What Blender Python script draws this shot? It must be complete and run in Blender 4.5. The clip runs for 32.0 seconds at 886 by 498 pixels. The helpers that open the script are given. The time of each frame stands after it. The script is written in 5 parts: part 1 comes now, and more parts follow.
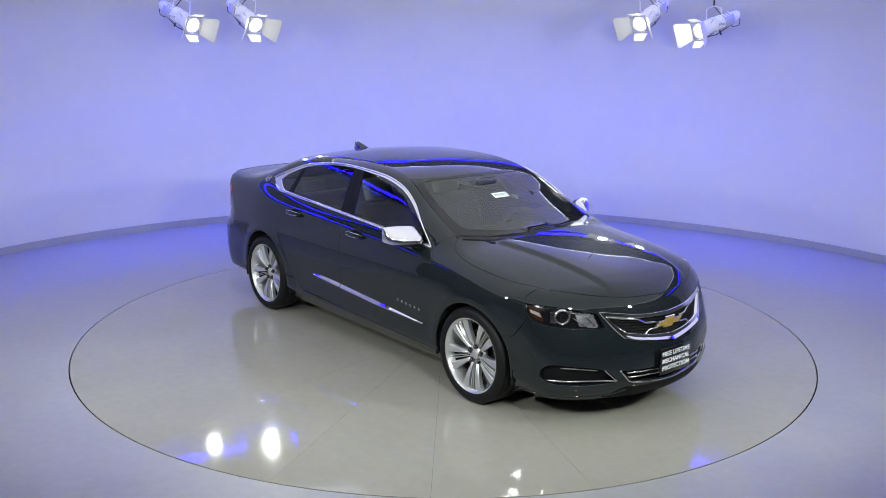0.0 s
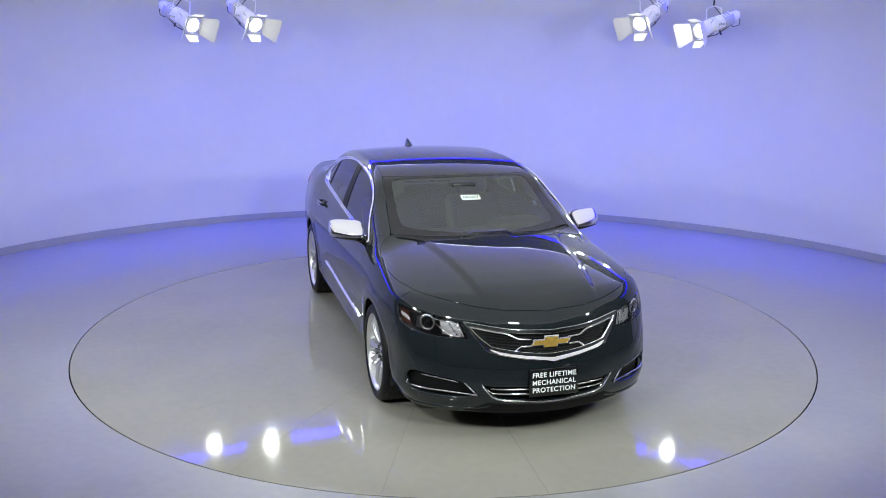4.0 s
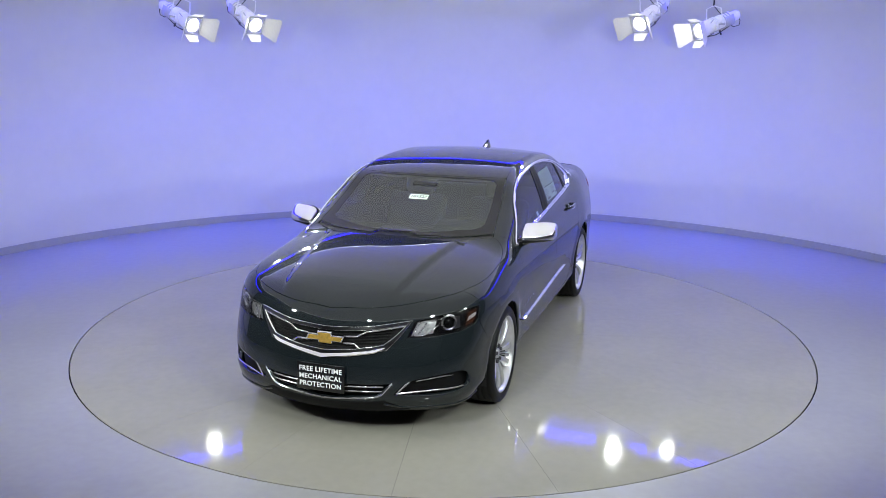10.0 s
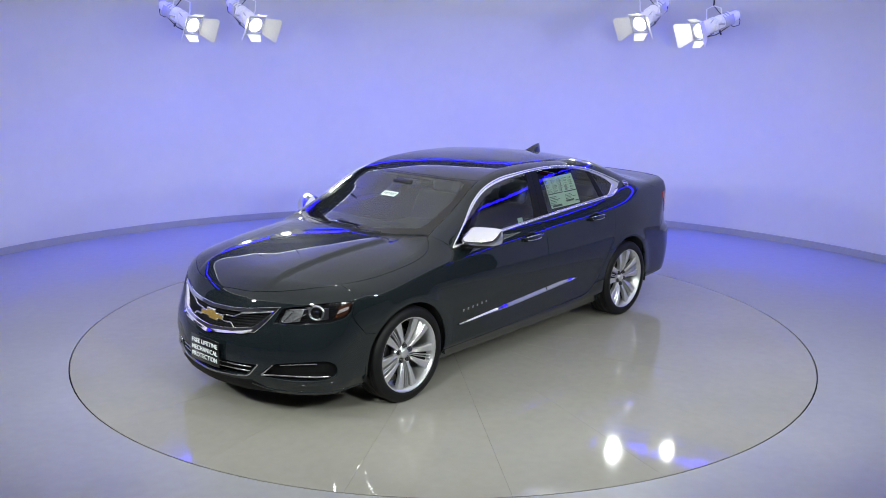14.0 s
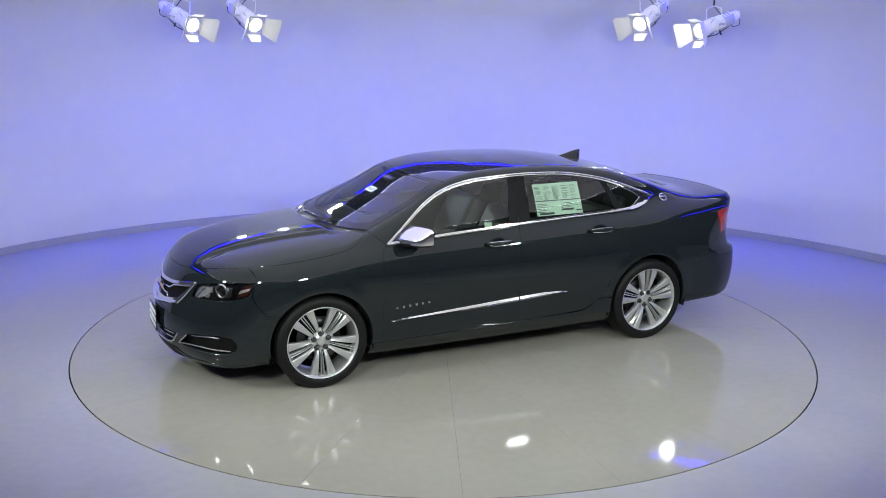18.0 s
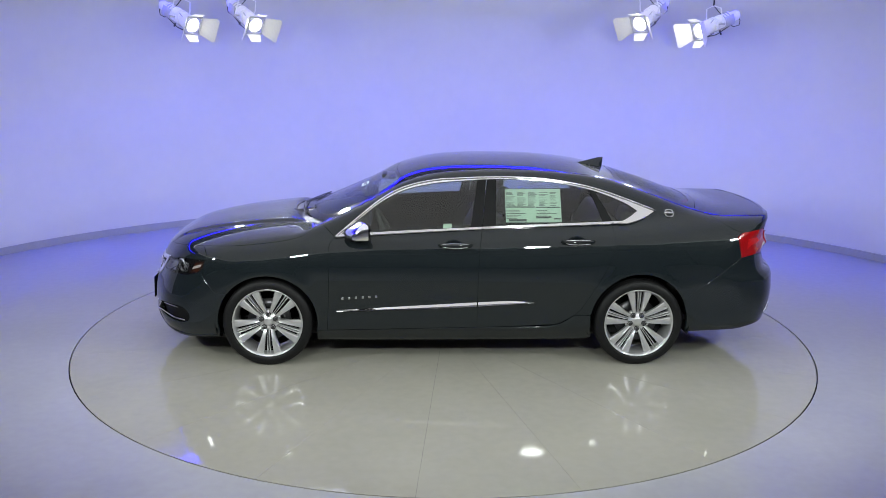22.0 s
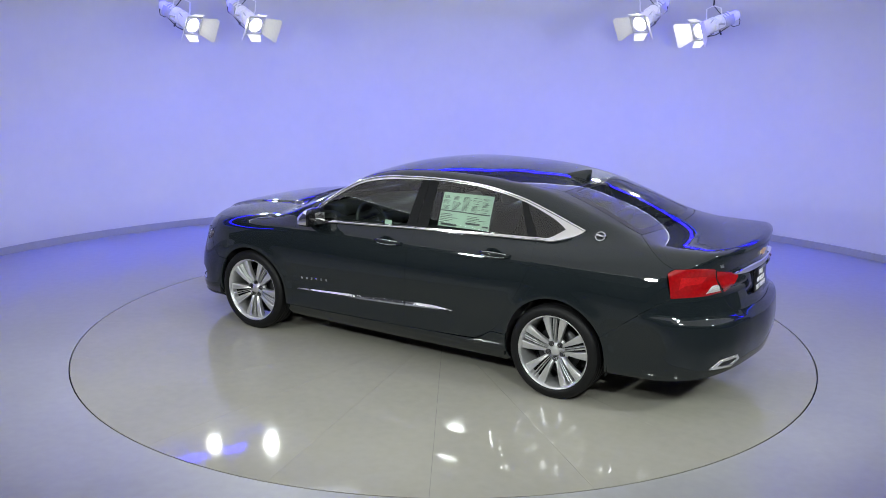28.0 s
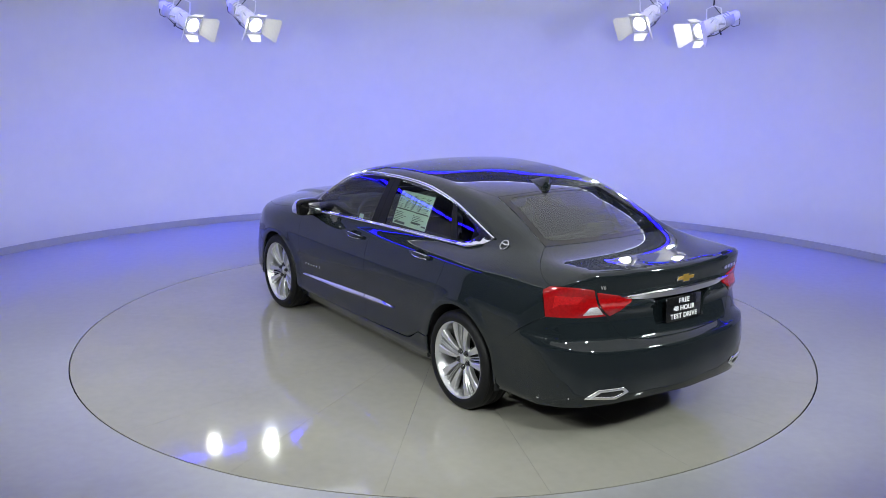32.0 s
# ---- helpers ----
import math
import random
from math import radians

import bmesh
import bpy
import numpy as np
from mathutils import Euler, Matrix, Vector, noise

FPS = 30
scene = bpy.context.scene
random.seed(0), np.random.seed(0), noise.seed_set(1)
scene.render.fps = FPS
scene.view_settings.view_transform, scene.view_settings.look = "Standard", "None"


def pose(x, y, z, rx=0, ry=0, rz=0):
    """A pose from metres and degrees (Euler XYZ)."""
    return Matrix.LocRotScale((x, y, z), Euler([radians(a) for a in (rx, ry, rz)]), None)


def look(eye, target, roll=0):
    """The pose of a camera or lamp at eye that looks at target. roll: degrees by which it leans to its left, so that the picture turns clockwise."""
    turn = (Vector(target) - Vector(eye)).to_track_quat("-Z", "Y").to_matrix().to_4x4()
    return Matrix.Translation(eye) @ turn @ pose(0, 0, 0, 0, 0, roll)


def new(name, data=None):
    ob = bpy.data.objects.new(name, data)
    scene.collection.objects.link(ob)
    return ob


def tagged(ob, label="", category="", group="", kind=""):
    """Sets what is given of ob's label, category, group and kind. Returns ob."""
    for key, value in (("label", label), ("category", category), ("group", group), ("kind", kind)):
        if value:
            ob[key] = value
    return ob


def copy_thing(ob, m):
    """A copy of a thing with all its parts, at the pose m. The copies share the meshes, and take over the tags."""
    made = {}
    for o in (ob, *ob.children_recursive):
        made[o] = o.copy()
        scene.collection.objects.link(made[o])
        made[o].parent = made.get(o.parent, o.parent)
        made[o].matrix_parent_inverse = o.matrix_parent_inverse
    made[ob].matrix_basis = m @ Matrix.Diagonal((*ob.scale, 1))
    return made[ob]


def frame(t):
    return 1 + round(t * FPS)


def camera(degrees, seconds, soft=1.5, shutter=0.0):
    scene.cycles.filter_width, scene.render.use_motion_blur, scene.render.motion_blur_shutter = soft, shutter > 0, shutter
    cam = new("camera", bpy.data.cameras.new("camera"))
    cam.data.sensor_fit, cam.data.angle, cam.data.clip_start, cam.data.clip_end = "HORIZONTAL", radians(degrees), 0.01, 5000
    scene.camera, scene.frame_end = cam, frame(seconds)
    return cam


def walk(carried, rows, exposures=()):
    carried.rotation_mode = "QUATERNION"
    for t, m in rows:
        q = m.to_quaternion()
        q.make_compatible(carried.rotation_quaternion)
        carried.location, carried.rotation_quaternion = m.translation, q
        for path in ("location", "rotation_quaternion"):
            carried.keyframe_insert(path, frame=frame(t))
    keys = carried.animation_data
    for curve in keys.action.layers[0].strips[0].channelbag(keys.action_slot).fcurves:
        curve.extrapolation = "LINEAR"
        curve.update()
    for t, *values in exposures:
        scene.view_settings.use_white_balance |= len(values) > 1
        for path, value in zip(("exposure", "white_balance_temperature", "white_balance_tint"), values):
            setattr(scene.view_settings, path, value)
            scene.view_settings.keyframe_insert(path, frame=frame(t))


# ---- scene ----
# ---------------------------------------------------------------- camera
cam = camera(50.505, 32.0, soft=0.8)
EYE = (0.0, -7.7515, 2.5233)
AIM = (-0.0123, 0.0379, 0.6997)
walk(cam, [(0.0, look(EYE, AIM, 0.655)), (32.0, look(EYE, AIM, 0.655))])
scene.view_settings.exposure = 0.0

# the turntable's heading, degrees, at each time
TURNS = [(0, -50.15), (4, -73.45), (8, -96.72), (12, -119.90), (16, -143.09), (20, -166.23), (24, -189.30), (28, -212.31), (32, -235.24)]
OFFSET = (-0.0485, -0.0006)          # the car's middle on the turntable

# ---------------------------------------------------------------- world and lights
world = bpy.data.worlds.new("world")
scene.world = world
world.use_nodes = True
world.node_tree.nodes["Background"].inputs[0].default_value = (0.02, 0.02, 0.03, 1)
world.node_tree.nodes["Background"].inputs[1].default_value = 0.3

WALL_C = (0.06, -0.73)        # middle of the round wall
WALL_R = 6.03
CEIL_Z = 3.75
LAMPS = [(-2.84, 3.04, 2.53), (-2.15, 3.10, 2.54), (2.17, 3.17, 2.60), (2.81, 3.02, 2.53)]
REAR_LAMPS = [(-4.3, -3.3, 2.7), (-1.5, -5.2, 2.75), (1.5, -5.2, 2.75), (4.3, -3.3, 2.7)]


def spot(name, at, to, watts, size, blend, radius, colour=(0.92, 1.0, 0.97)):
    data = bpy.data.lights.new(name, "SPOT")
    data.energy, data.spot_size, data.spot_blend = watts, radians(size), blend
    data.shadow_soft_size, data.color = radius, colour
    ob = new(name, data)
    ob.matrix_basis = look(at, to)
    return ob


for k, at in enumerate(LAMPS):
    aim = (at[0] * -0.45, -0.2, 0.35)
    way = (Vector(aim) - Vector(at)).normalized()
    spot("spot_beam", Vector(at) + way * 0.06, aim, 70, 75, 0.6, 0.055)
for at in REAR_LAMPS:
    aim = (0, 1.5, 0.6)
    way = (Vector(aim) - Vector(at)).normalized()
    spot("spot_beam", Vector(at) + way * 0.06, aim, 350, 102, 0.8, 0.14)

# ---------------------------------------------------------------- materials


def material(name, colour, rough=0.5, metal=0.0, coat=0.0, grain=0.0, scale=40.0, bump=0.0, spread=0.0, glow=0.0, big=0.0, big_scale=1.2, spec=0.5):
    """A Principled material. grain: how far the colour varies finely; big: broadly; spread: how far the roughness varies."""
    m = bpy.data.materials.new(name)
    m.use_nodes = True
    nodes, links = m.node_tree.nodes, m.node_tree.links
    b = nodes["Principled BSDF"]
    b.inputs["Base Color"].default_value = (*colour, 1)
    b.inputs["Roughness"].default_value, b.inputs["Metallic"].default_value = rough, metal
    b.inputs["Coat Weight"].default_value, b.inputs["Coat Roughness"].default_value = coat, 0.015
    b.inputs["Specular IOR Level"].default_value = spec
    if glow:
        b.inputs["Emission Color"].default_value, b.inputs["Emission Strength"].default_value = (*colour, 1), glow
    if not (grain or bump or spread or big):
        return m
    place = nodes.new("ShaderNodeTexCoord")
    fine, broad = nodes.new("ShaderNodeTexNoise"), nodes.new("ShaderNodeTexNoise")
    for n, s in ((fine, scale), (broad, big_scale)):
        n.inputs["Scale"].default_value, n.inputs["Detail"].default_value = s, 6
        links.new(place.outputs["Object"], n.inputs["Vector"])
    last = None
    for n, amount in ((fine, grain), (broad, big)):
        if not amount:
            continue
        ramp = nodes.new("ShaderNodeMapRange")
        ramp.inputs["From Min"].default_value, ramp.inputs["From Max"].default_value = 0.3, 0.7
        ramp.inputs["To Min"].default_value, ramp.inputs["To Max"].default_value = 1 - amount, 1 + amount
        links.new(n.outputs["Fac"], ramp.inputs["Value"])
        mix = nodes.new("ShaderNodeVectorMath")
        mix.operation = "SCALE"
        if last:
            links.new(last, mix.inputs[0])
        else:
            mix.inputs[0].default_value = colour
        links.new(ramp.outputs[0], mix.inputs["Scale"])
        last = mix.outputs[0]
    if last:
        links.new(last, b.inputs["Base Color"])
    if spread:
        ramp = nodes.new("ShaderNodeMapRange")
        ramp.inputs["From Min"].default_value, ramp.inputs["From Max"].default_value = 0.3, 0.7
        ramp.inputs["To Min"].default_value, ramp.inputs["To Max"].default_value = max(rough - spread, 0.01), rough + spread
        links.new(broad.outputs["Fac"], ramp.inputs["Value"])
        links.new(ramp.outputs[0], b.inputs["Roughness"])
    if bump:
        relief = nodes.new("ShaderNodeBump")
        relief.inputs["Strength"].default_value, relief.inputs["Distance"].default_value = bump, 0.002
        links.new(fine.outputs["Fac"], relief.inputs["Height"])
        links.new(relief.outputs[0], b.inputs["Normal"])
    return m


def glass_material(name, tint, rough=0.0, ior=1.8, film=0.0):
    """Clear or tinted glass; film: how much pale haze is mixed in as its milky brightness."""
    m = bpy.data.materials.new(name)
    m.use_nodes = True
    nodes, links = m.node_tree.nodes, m.node_tree.links
    nodes.remove(nodes["Principled BSDF"])
    out = nodes["Material Output"]
    clear, gloss, mix, fres = nodes.new("ShaderNodeBsdfTransparent"), nodes.new("ShaderNodeBsdfGlossy"), nodes.new("ShaderNodeMixShader"), nodes.new("ShaderNodeFresnel")
    clear.inputs[0].default_value = (*tint, 1)
    gloss.inputs["Roughness"].default_value = rough
    fres.inputs["IOR"].default_value = ior
    body = clear.outputs[0]
    if film:
        haze, veil, mottle = nodes.new("ShaderNodeBsdfDiffuse"), nodes.new("ShaderNodeMixShader"), nodes.new("ShaderNodeTexNoise")
        haze.inputs[0].default_value = (0.50, 0.62, 0.57, 1)
        mottle.inputs["Scale"].default_value = 2.5
        span = nodes.new("ShaderNodeMapRange")
        span.inputs["To Min"].default_value, span.inputs["To Max"].default_value = film * 0.7, film * 1.3
        links.new(mottle.outputs["Fac"], span.inputs["Value"])
        links.new(span.outputs[0], veil.inputs[0])
        links.new(body, veil.inputs[1])
        links.new(haze.outputs[0], veil.inputs[2])
        body = veil.outputs[0]
    links.new(fres.outputs[0], mix.inputs[0])
    links.new(body, mix.inputs[1])
    links.new(gloss.outputs[0], mix.inputs[2])
    links.new(mix.outputs[0], out.inputs["Surface"])
    return m


PAINT = material("dark_slate_metallic_paint", (0.0066, 0.0098, 0.0118), 0.45, 0.0, 1.0, grain=0.10, scale=900, spec=0.04)
CHROME = material("chrome", (0.90, 0.90, 0.91), 0.09, 1.0)
DARK_CHROME = material("smoked_chrome", (0.60, 0.60, 0.62), 0.12, 1.0)
SATIN = material("satin_silver", (0.62, 0.62, 0.63), 0.24, 1.0, grain=0.05, scale=60)
CAP = material("chrome_mirror_cap", (0.90, 0.90, 0.91), 0.11, 1.0, grain=0.03, scale=60)
FRIT = material("black_glass_border", (0.004, 0.004, 0.005), 0.06, grain=0.1, scale=300, spec=0.5)
MATT_BLACK = material("matt_black_mesh", (0.004, 0.004, 0.0045), 0.6, grain=0.2, scale=120, spec=0.15)
ALLOY = material("machined_alloy", (0.62, 0.62, 0.63), 0.30, 0.8, coat=0.8, grain=0.04, scale=30)
NUT = material("dark_steel", (0.10, 0.10, 0.105), 0.3, 0.9)
REFLECTOR = material("faceted_reflector", (0.30, 0.30, 0.31), 0.2, 0.35, bump=1.0, grain=0.45, scale=60)
RUBBER = material("tyre_rubber", (0.0065, 0.0065, 0.007), 0.5, bump=0.3, grain=0.25, scale=120, spec=0.18)
BLACK = material("black_plastic", (0.012, 0.012, 0.013), 0.35, grain=0.15, scale=200)
GLOSS_BLACK = material("gloss_black", (0.006, 0.006, 0.007), 0.16, coat=0.35, spec=0.3)
DARK = material("dark_underbody", (0.008, 0.008, 0.009), 0.8, grain=0.3, scale=15)
RED_LENS = material("red_lamp_lens", (0.24, 0.002, 0.003), 0.12, coat=0.8, grain=0.18, scale=60, bump=0.7)
# faint emission stands in for bright glints on the unlit red lens
RED_HIGHLIGHT = material("red_lamp_highlight", (0.34, 0.004, 0.005), 0.15, coat=0.8, grain=0.3, scale=90, glow=0.12)
AMBER = material("amber_lens", (0.055, 0.017, 0.008), 0.12, coat=1.0)
CLEAR_WHITE = material("white_lamp_lens", (0.40, 0.38, 0.38), 0.15, coat=1.0, grain=0.3, scale=120)
GOLD = material("gold_emblem", (0.72, 0.46, 0.10), 0.28, 0.85, grain=0.15, scale=60)
WHITE_INK = material("white_lettering", (0.80, 0.80, 0.80), 0.45)
PAPER = material("pale_green_paper", (0.78, 0.92, 0.79), 0.6, grain=0.05, scale=25)
INK = material("grey_print", (0.10, 0.11, 0.11), 0.6)
LEATHER = material("dark_leather", (0.09, 0.092, 0.09), 0.5, grain=0.08, scale=30, big=0.06, big_scale=4)
STITCH = material("light_grey_trim", (0.30, 0.30, 0.30), 0.5, grain=0.1)
TINT = glass_material("tinted_glass", (0.70, 0.77, 0.74), ior=1.85)
SHIELD = glass_material("windshield_glass", (0.78, 0.86, 0.81), rough=0.0, ior=1.85, film=0.02)
LENS = glass_material("clear_lens", (0.93, 0.93, 0.94), ior=1.5)
WALL = material("white_painted_wall", (0.60, 0.60, 0.605), 0.55, bump=0.05, grain=0.012, scale=9, big=0.03, big_scale=0.8)
CEILING = material("softly_glowing_ceiling_panel", (0.90, 0.90, 0.88), 0.8, big=0.03, glow=0.58)
SOFFIT = material("dark_soffit", (0.03, 0.03, 0.04), 0.8)
FLOOR = material("polished_concrete_floor", (0.295, 0.295, 0.295), 0.38, grain=0.04, scale=14, big=0.08, big_scale=1.6, spread=0.06)
DISC = material("polished_turntable", (0.298, 0.285, 0.245), 0.06, grain=0.03, scale=14, big=0.05, big_scale=1.1, spread=0.015, spec=0.36)
CURTAIN = material("charcoal_back_wall", (0.085, 0.085, 0.09), 0.8, grain=0.05, scale=20, big=0.08)
GROOVE = material("dark_gap", (0.02, 0.02, 0.02), 0.7)
BOARD = material("grey_baseboard", (0.32, 0.32, 0.34), 0.5, grain=0.03, scale=12)
FILL_LED = material("blue_wall_fill", (0.012, 0.050, 1.0), 0.5, glow=9.5)
WASH_LED = material("blue_wash_strip", (0.012, 0.045, 1.0), 0.5, glow=200)
LINE_LED = material("blue_line_strip", (0.010, 0.004, 1.0), 0.5, glow=24)
WHITE_LED = material("white_light_strip", (0.92, 1.0, 0.97), 0.5, glow=9)
TOP_FILL_LED = material("blue_top_fill", (0.012, 0.045, 1.0), 0.5, glow=14)
LAMP_GLOW = material("lamp_lens", (1.0, 0.97, 0.92), 0.3, glow=30)
LAMP_WHITE = material("white_lamp_housing", (0.86, 0.86, 0.84), 0.4, grain=0.03)
LAMP_GREY = material("grey_barn_door", (0.5, 0.5, 0.5), 0.45, grain=0.04)

# ---------------------------------------------------------------- the car's form
# x forward, y to its left, z up; the middle between the axles is 0. The form is a rounded solid; panels are cut out of its skin.


def curve(table):
    """A smooth curve through pairs of numbers, without overshoot."""
    xs, ys = np.array(table, float).T
    h, d = np.diff(xs), np.diff(ys) / np.diff(xs)
    m = np.zeros(len(xs))
    same = d[:-1] * d[1:] > 0
    w1, w2 = 2 * h[1:] + h[:-1], h[1:] + 2 * h[:-1]
    with np.errstate(divide="ignore", invalid="ignore"):
        m[1:-1] = np.where(same, (w1 + w2) / (w1 / d[:-1] + w2 / d[1:]), 0)
    m[0], m[-1] = d[0], d[-1]

    def at(x):
        x = np.asarray(x, float)
        i = np.clip(np.searchsorted(xs, x) - 1, 0, len(h) - 1)
        t = (x - xs[i]) / h[i]
        inside = ((1 + 2 * t) * (1 - t) ** 2 * ys[i] + t * (1 - t) ** 2 * h[i] * m[i]
                  + t * t * (3 - 2 * t) * ys[i + 1] + t * t * (t - 1) * h[i] * m[i + 1])
        return np.where(x < xs[0], ys[0] + m[0] * (x - xs[0]), np.where(x > xs[-1], ys[-1] + m[-1] * (x - xs[-1]), inside))
    return at


def smax(a, b, k):
    h = np.clip(1 - np.abs(a - b) / k, 0, 1)
    return np.maximum(a, b) + h * h * k / 4


def smin(a, b, k):
    return -smax(-a, -b, k)


def step01(a, b, x):
    t = np.clip((x - a) / (b - a), 0, 1)
    return t * t * (3 - 2 * t)


SIDE_PLAN = curve([(-2.7, 0.80), (-2.4, 0.845), (-2.0, 0.888), (-1.42, 0.918), (-0.9, 0.920), (0, 0.920), (0.9, 0.918), (1.42, 0.916), (1.8, 0.900), (2.1, 0.872), (2.5, 0.80)])
SIDE_IN = curve([(0.1, 0.16), (0.17, 0.108), (0.24, 0.056), (0.31, 0.020), (0.45, 0.020), (0.55, 0.014), (0.66, 0.003), (0.74, 0.002), (0.80, 0.006), (0.88, 0.023), (0.96, 0.047), (1.05, 0.088), (1.15, 0.14), (1.3, 0.25)])
HOOD_Z = curve([(-2.75, 1.03), (-2.64, 1.115), (-2.55, 1.142), (-2.45, 1.145), (-2.2, 1.148), (-1.9, 1.15), (-1.4, 1.13), (0, 1.10), (0.7, 1.09), (1.05, 1.078), (1.3, 1.062), (1.6, 1.032), (1.9, 0.982), (2.1, 0.930), (2.25, 0.872), (2.35, 0.815), (2.45, 0.73)])
HOOD_DROP = curve([(-2.6, 0.015), (-2.2, 0.025), (-1.5, 0.04), (0.9, 0.07), (1.3, 0.085), (1.8, 0.10), (2.1, 0.11), (2.4, 0.10)])
NOSE_X = curve([(0.10, 2.20), (0.16, 2.33), (0.22, 2.40), (0.30, 2.432), (0.40, 2.438), (0.50, 2.430), (0.58, 2.410), (0.66, 2.380), (0.74, 2.352), (0.80, 2.325), (0.9, 2.26)])
NOSE_PLAN = curve([(-0.25, 0.028), (0, 0.0), (0.25, 0.028), (0.5, 0.115), (0.65, 0.195), (0.78, 0.32), (0.86, 0.45), (0.95, 0.75)])
TAIL_X = curve([(0.15, -2.44), (0.22, -2.53), (0.30, -2.60), (0.40, -2.635), (0.52, -2.65), (0.62, -2.644), (0.675, -2.636), (0.698, -2.605), (0.712, -2.580), (0.76, -2.563), (0.84, -2.545), (0.95, -2.541), (1.04, -2.56), (1.10, -2.575), (1.2, -2.59)])
TAIL_PLAN = curve([(-0.3, 0.028), (0, 0.0), (0.3, 0.028), (0.5, 0.070), (0.65, 0.135), (0.75, 0.215), (0.82, 0.34), (0.92, 0.62)])
CAB_SIDE = curve([(-2.5, 0.56), (-2.1, 0.65), (-1.7, 0.725), (-1.3, 0.775), (-0.8, 0.802), (0, 0.815), (0.6, 0.812), (1.0, 0.80), (1.3, 0.78)])
CAB_Z = curve([(-2.5, 0.95), (-2.2, 1.085), (-2.0, 1.175), (-1.8, 1.255), (-1.5, 1.356), (-1.2, 1.432), (-0.9, 1.472), (-0.6, 1.492), (-0.3, 1.496), (0, 1.486), (0.2, 1.464), (0.42, 1.410), (0.713, 1.266), (1.0, 1.140), (1.28, 1.020), (1.6, 0.88)])


def body_form(x, y, z):
    y = np.abs(y)
    haunch = 0.012 * np.exp(-((x + 1.5) / 0.45) ** 2) * step01(0.7, 0.95, z) + 0.008 * np.exp(-((x - 1.42) / 0.5) ** 2) * step01(0.55, 0.8, z)
    for hub in (1.4185, -1.4185):
        haunch = haunch + 0.010 * np.exp(-((np.hypot(x - hub, z - 0.338) - 0.395) / 0.055) ** 2) * step01(0.28, 0.42, z)
    side = y - SIDE_PLAN(x) + SIDE_IN(z) - haunch
    dome = 0.018 * step01(0.90, 1.25, x) * (1 - step01(0.47 - 0.12 * (x - 1.2), 0.53 - 0.13 * (x - 1.2), y)) * (1 - step01(2.05, 2.3, x))
    scoop = 0.024 * (1 - step01(1.18, 1.29, x + 0.12 * (y - 0.3))) * step01(0.8, 1.0, x) * step01(0.13, 0.175, y) * (1 - step01(0.50, 0.55, y))
    top = z - HOOD_Z(x) + HOOD_DROP(x) * (y / 0.8) ** 3.2 - dome + scoop
    nose = x - NOSE_X(z) + NOSE_PLAN(y)
    tail = TAIL_X(z) + TAIL_PLAN(y) - x
    g = smax(side, top, 0.11)
    g = smax(g, nose, 0.07)
    g = smax(g, tail, 0.035)
    return smax(g, 0.165 - z, 0.03)


def cabin_form(x, y, z):
    y = np.abs(y)
    dz = z - 1.05
    side = (y - CAB_SIDE(x) + 0.325 * dz + 0.27 * dz * np.abs(dz)) * 0.93
    bow = 0.19 * step01(-0.2, 0.7, x) - 0.25 * step01(0.9, 1.6, -x)
    top = (z - CAB_Z(x + bow * y * y) + (0.075 - 0.04 * step01(0.2, 0.6, x)) * y * y) * 0.9
    return smax(smax(side, top, 0.065), 0.93 - z, 0.02)


def form(x, y, z):
    return smin(body_form(x, y, z), cabin_form(x, y, z), 0.03 + 0.07 * step01(1.2, 1.8, -x))


def cast(origin, way, low, high, which=form):
    """Where rays from inside the car leave it."""
    low, high = np.full(len(origin), float(low)), np.full(len(origin), float(high))
    for _ in range(26):
        mid = (low + high) / 2
        p = origin + way * mid[:, None]
        inside = which(p[:, 0], p[:, 1], p[:, 2]) < 0
        low, high = np.where(inside, mid, low), np.where(inside, high, mid)
    return origin + way * ((low + high) / 2)[:, None]


def outward(p, which=form, e=0.002):
    g = np.stack([which(*(p + e * np.eye(3)[k]).T) - which(*(p - e * np.eye(3)[k]).T) for k in range(3)], -1)
    return g / np.linalg.norm(g, axis=1)[:, None]

# ---------------------------------------------------------------- building helpers


def mesh_of(name, verts, faces, smooth=False):
    me = bpy.data.meshes.new(name)
    me.from_pydata([tuple(v) for v in verts], [], [tuple(f) for f in faces])
    if smooth:
        me.polygons.foreach_set("use_smooth", [True] * len(me.polygons))
    me.update()
    return me


def part(name, data, mat, parent=None, label="", m=None):
    """Links a bmesh or mesh as one object, under a thing or part where one is given."""
    if isinstance(data, bmesh.types.BMesh):
        me = bpy.data.meshes.new(name)
        data.to_mesh(me)
        data.free()
    else:
        me = data
    if mat and not me.materials:
        me.materials.append(mat)
    ob = new(name, me)
    ob.parent = parent
    if m is not None:
        ob.matrix_basis = m
    return tagged(ob, label)


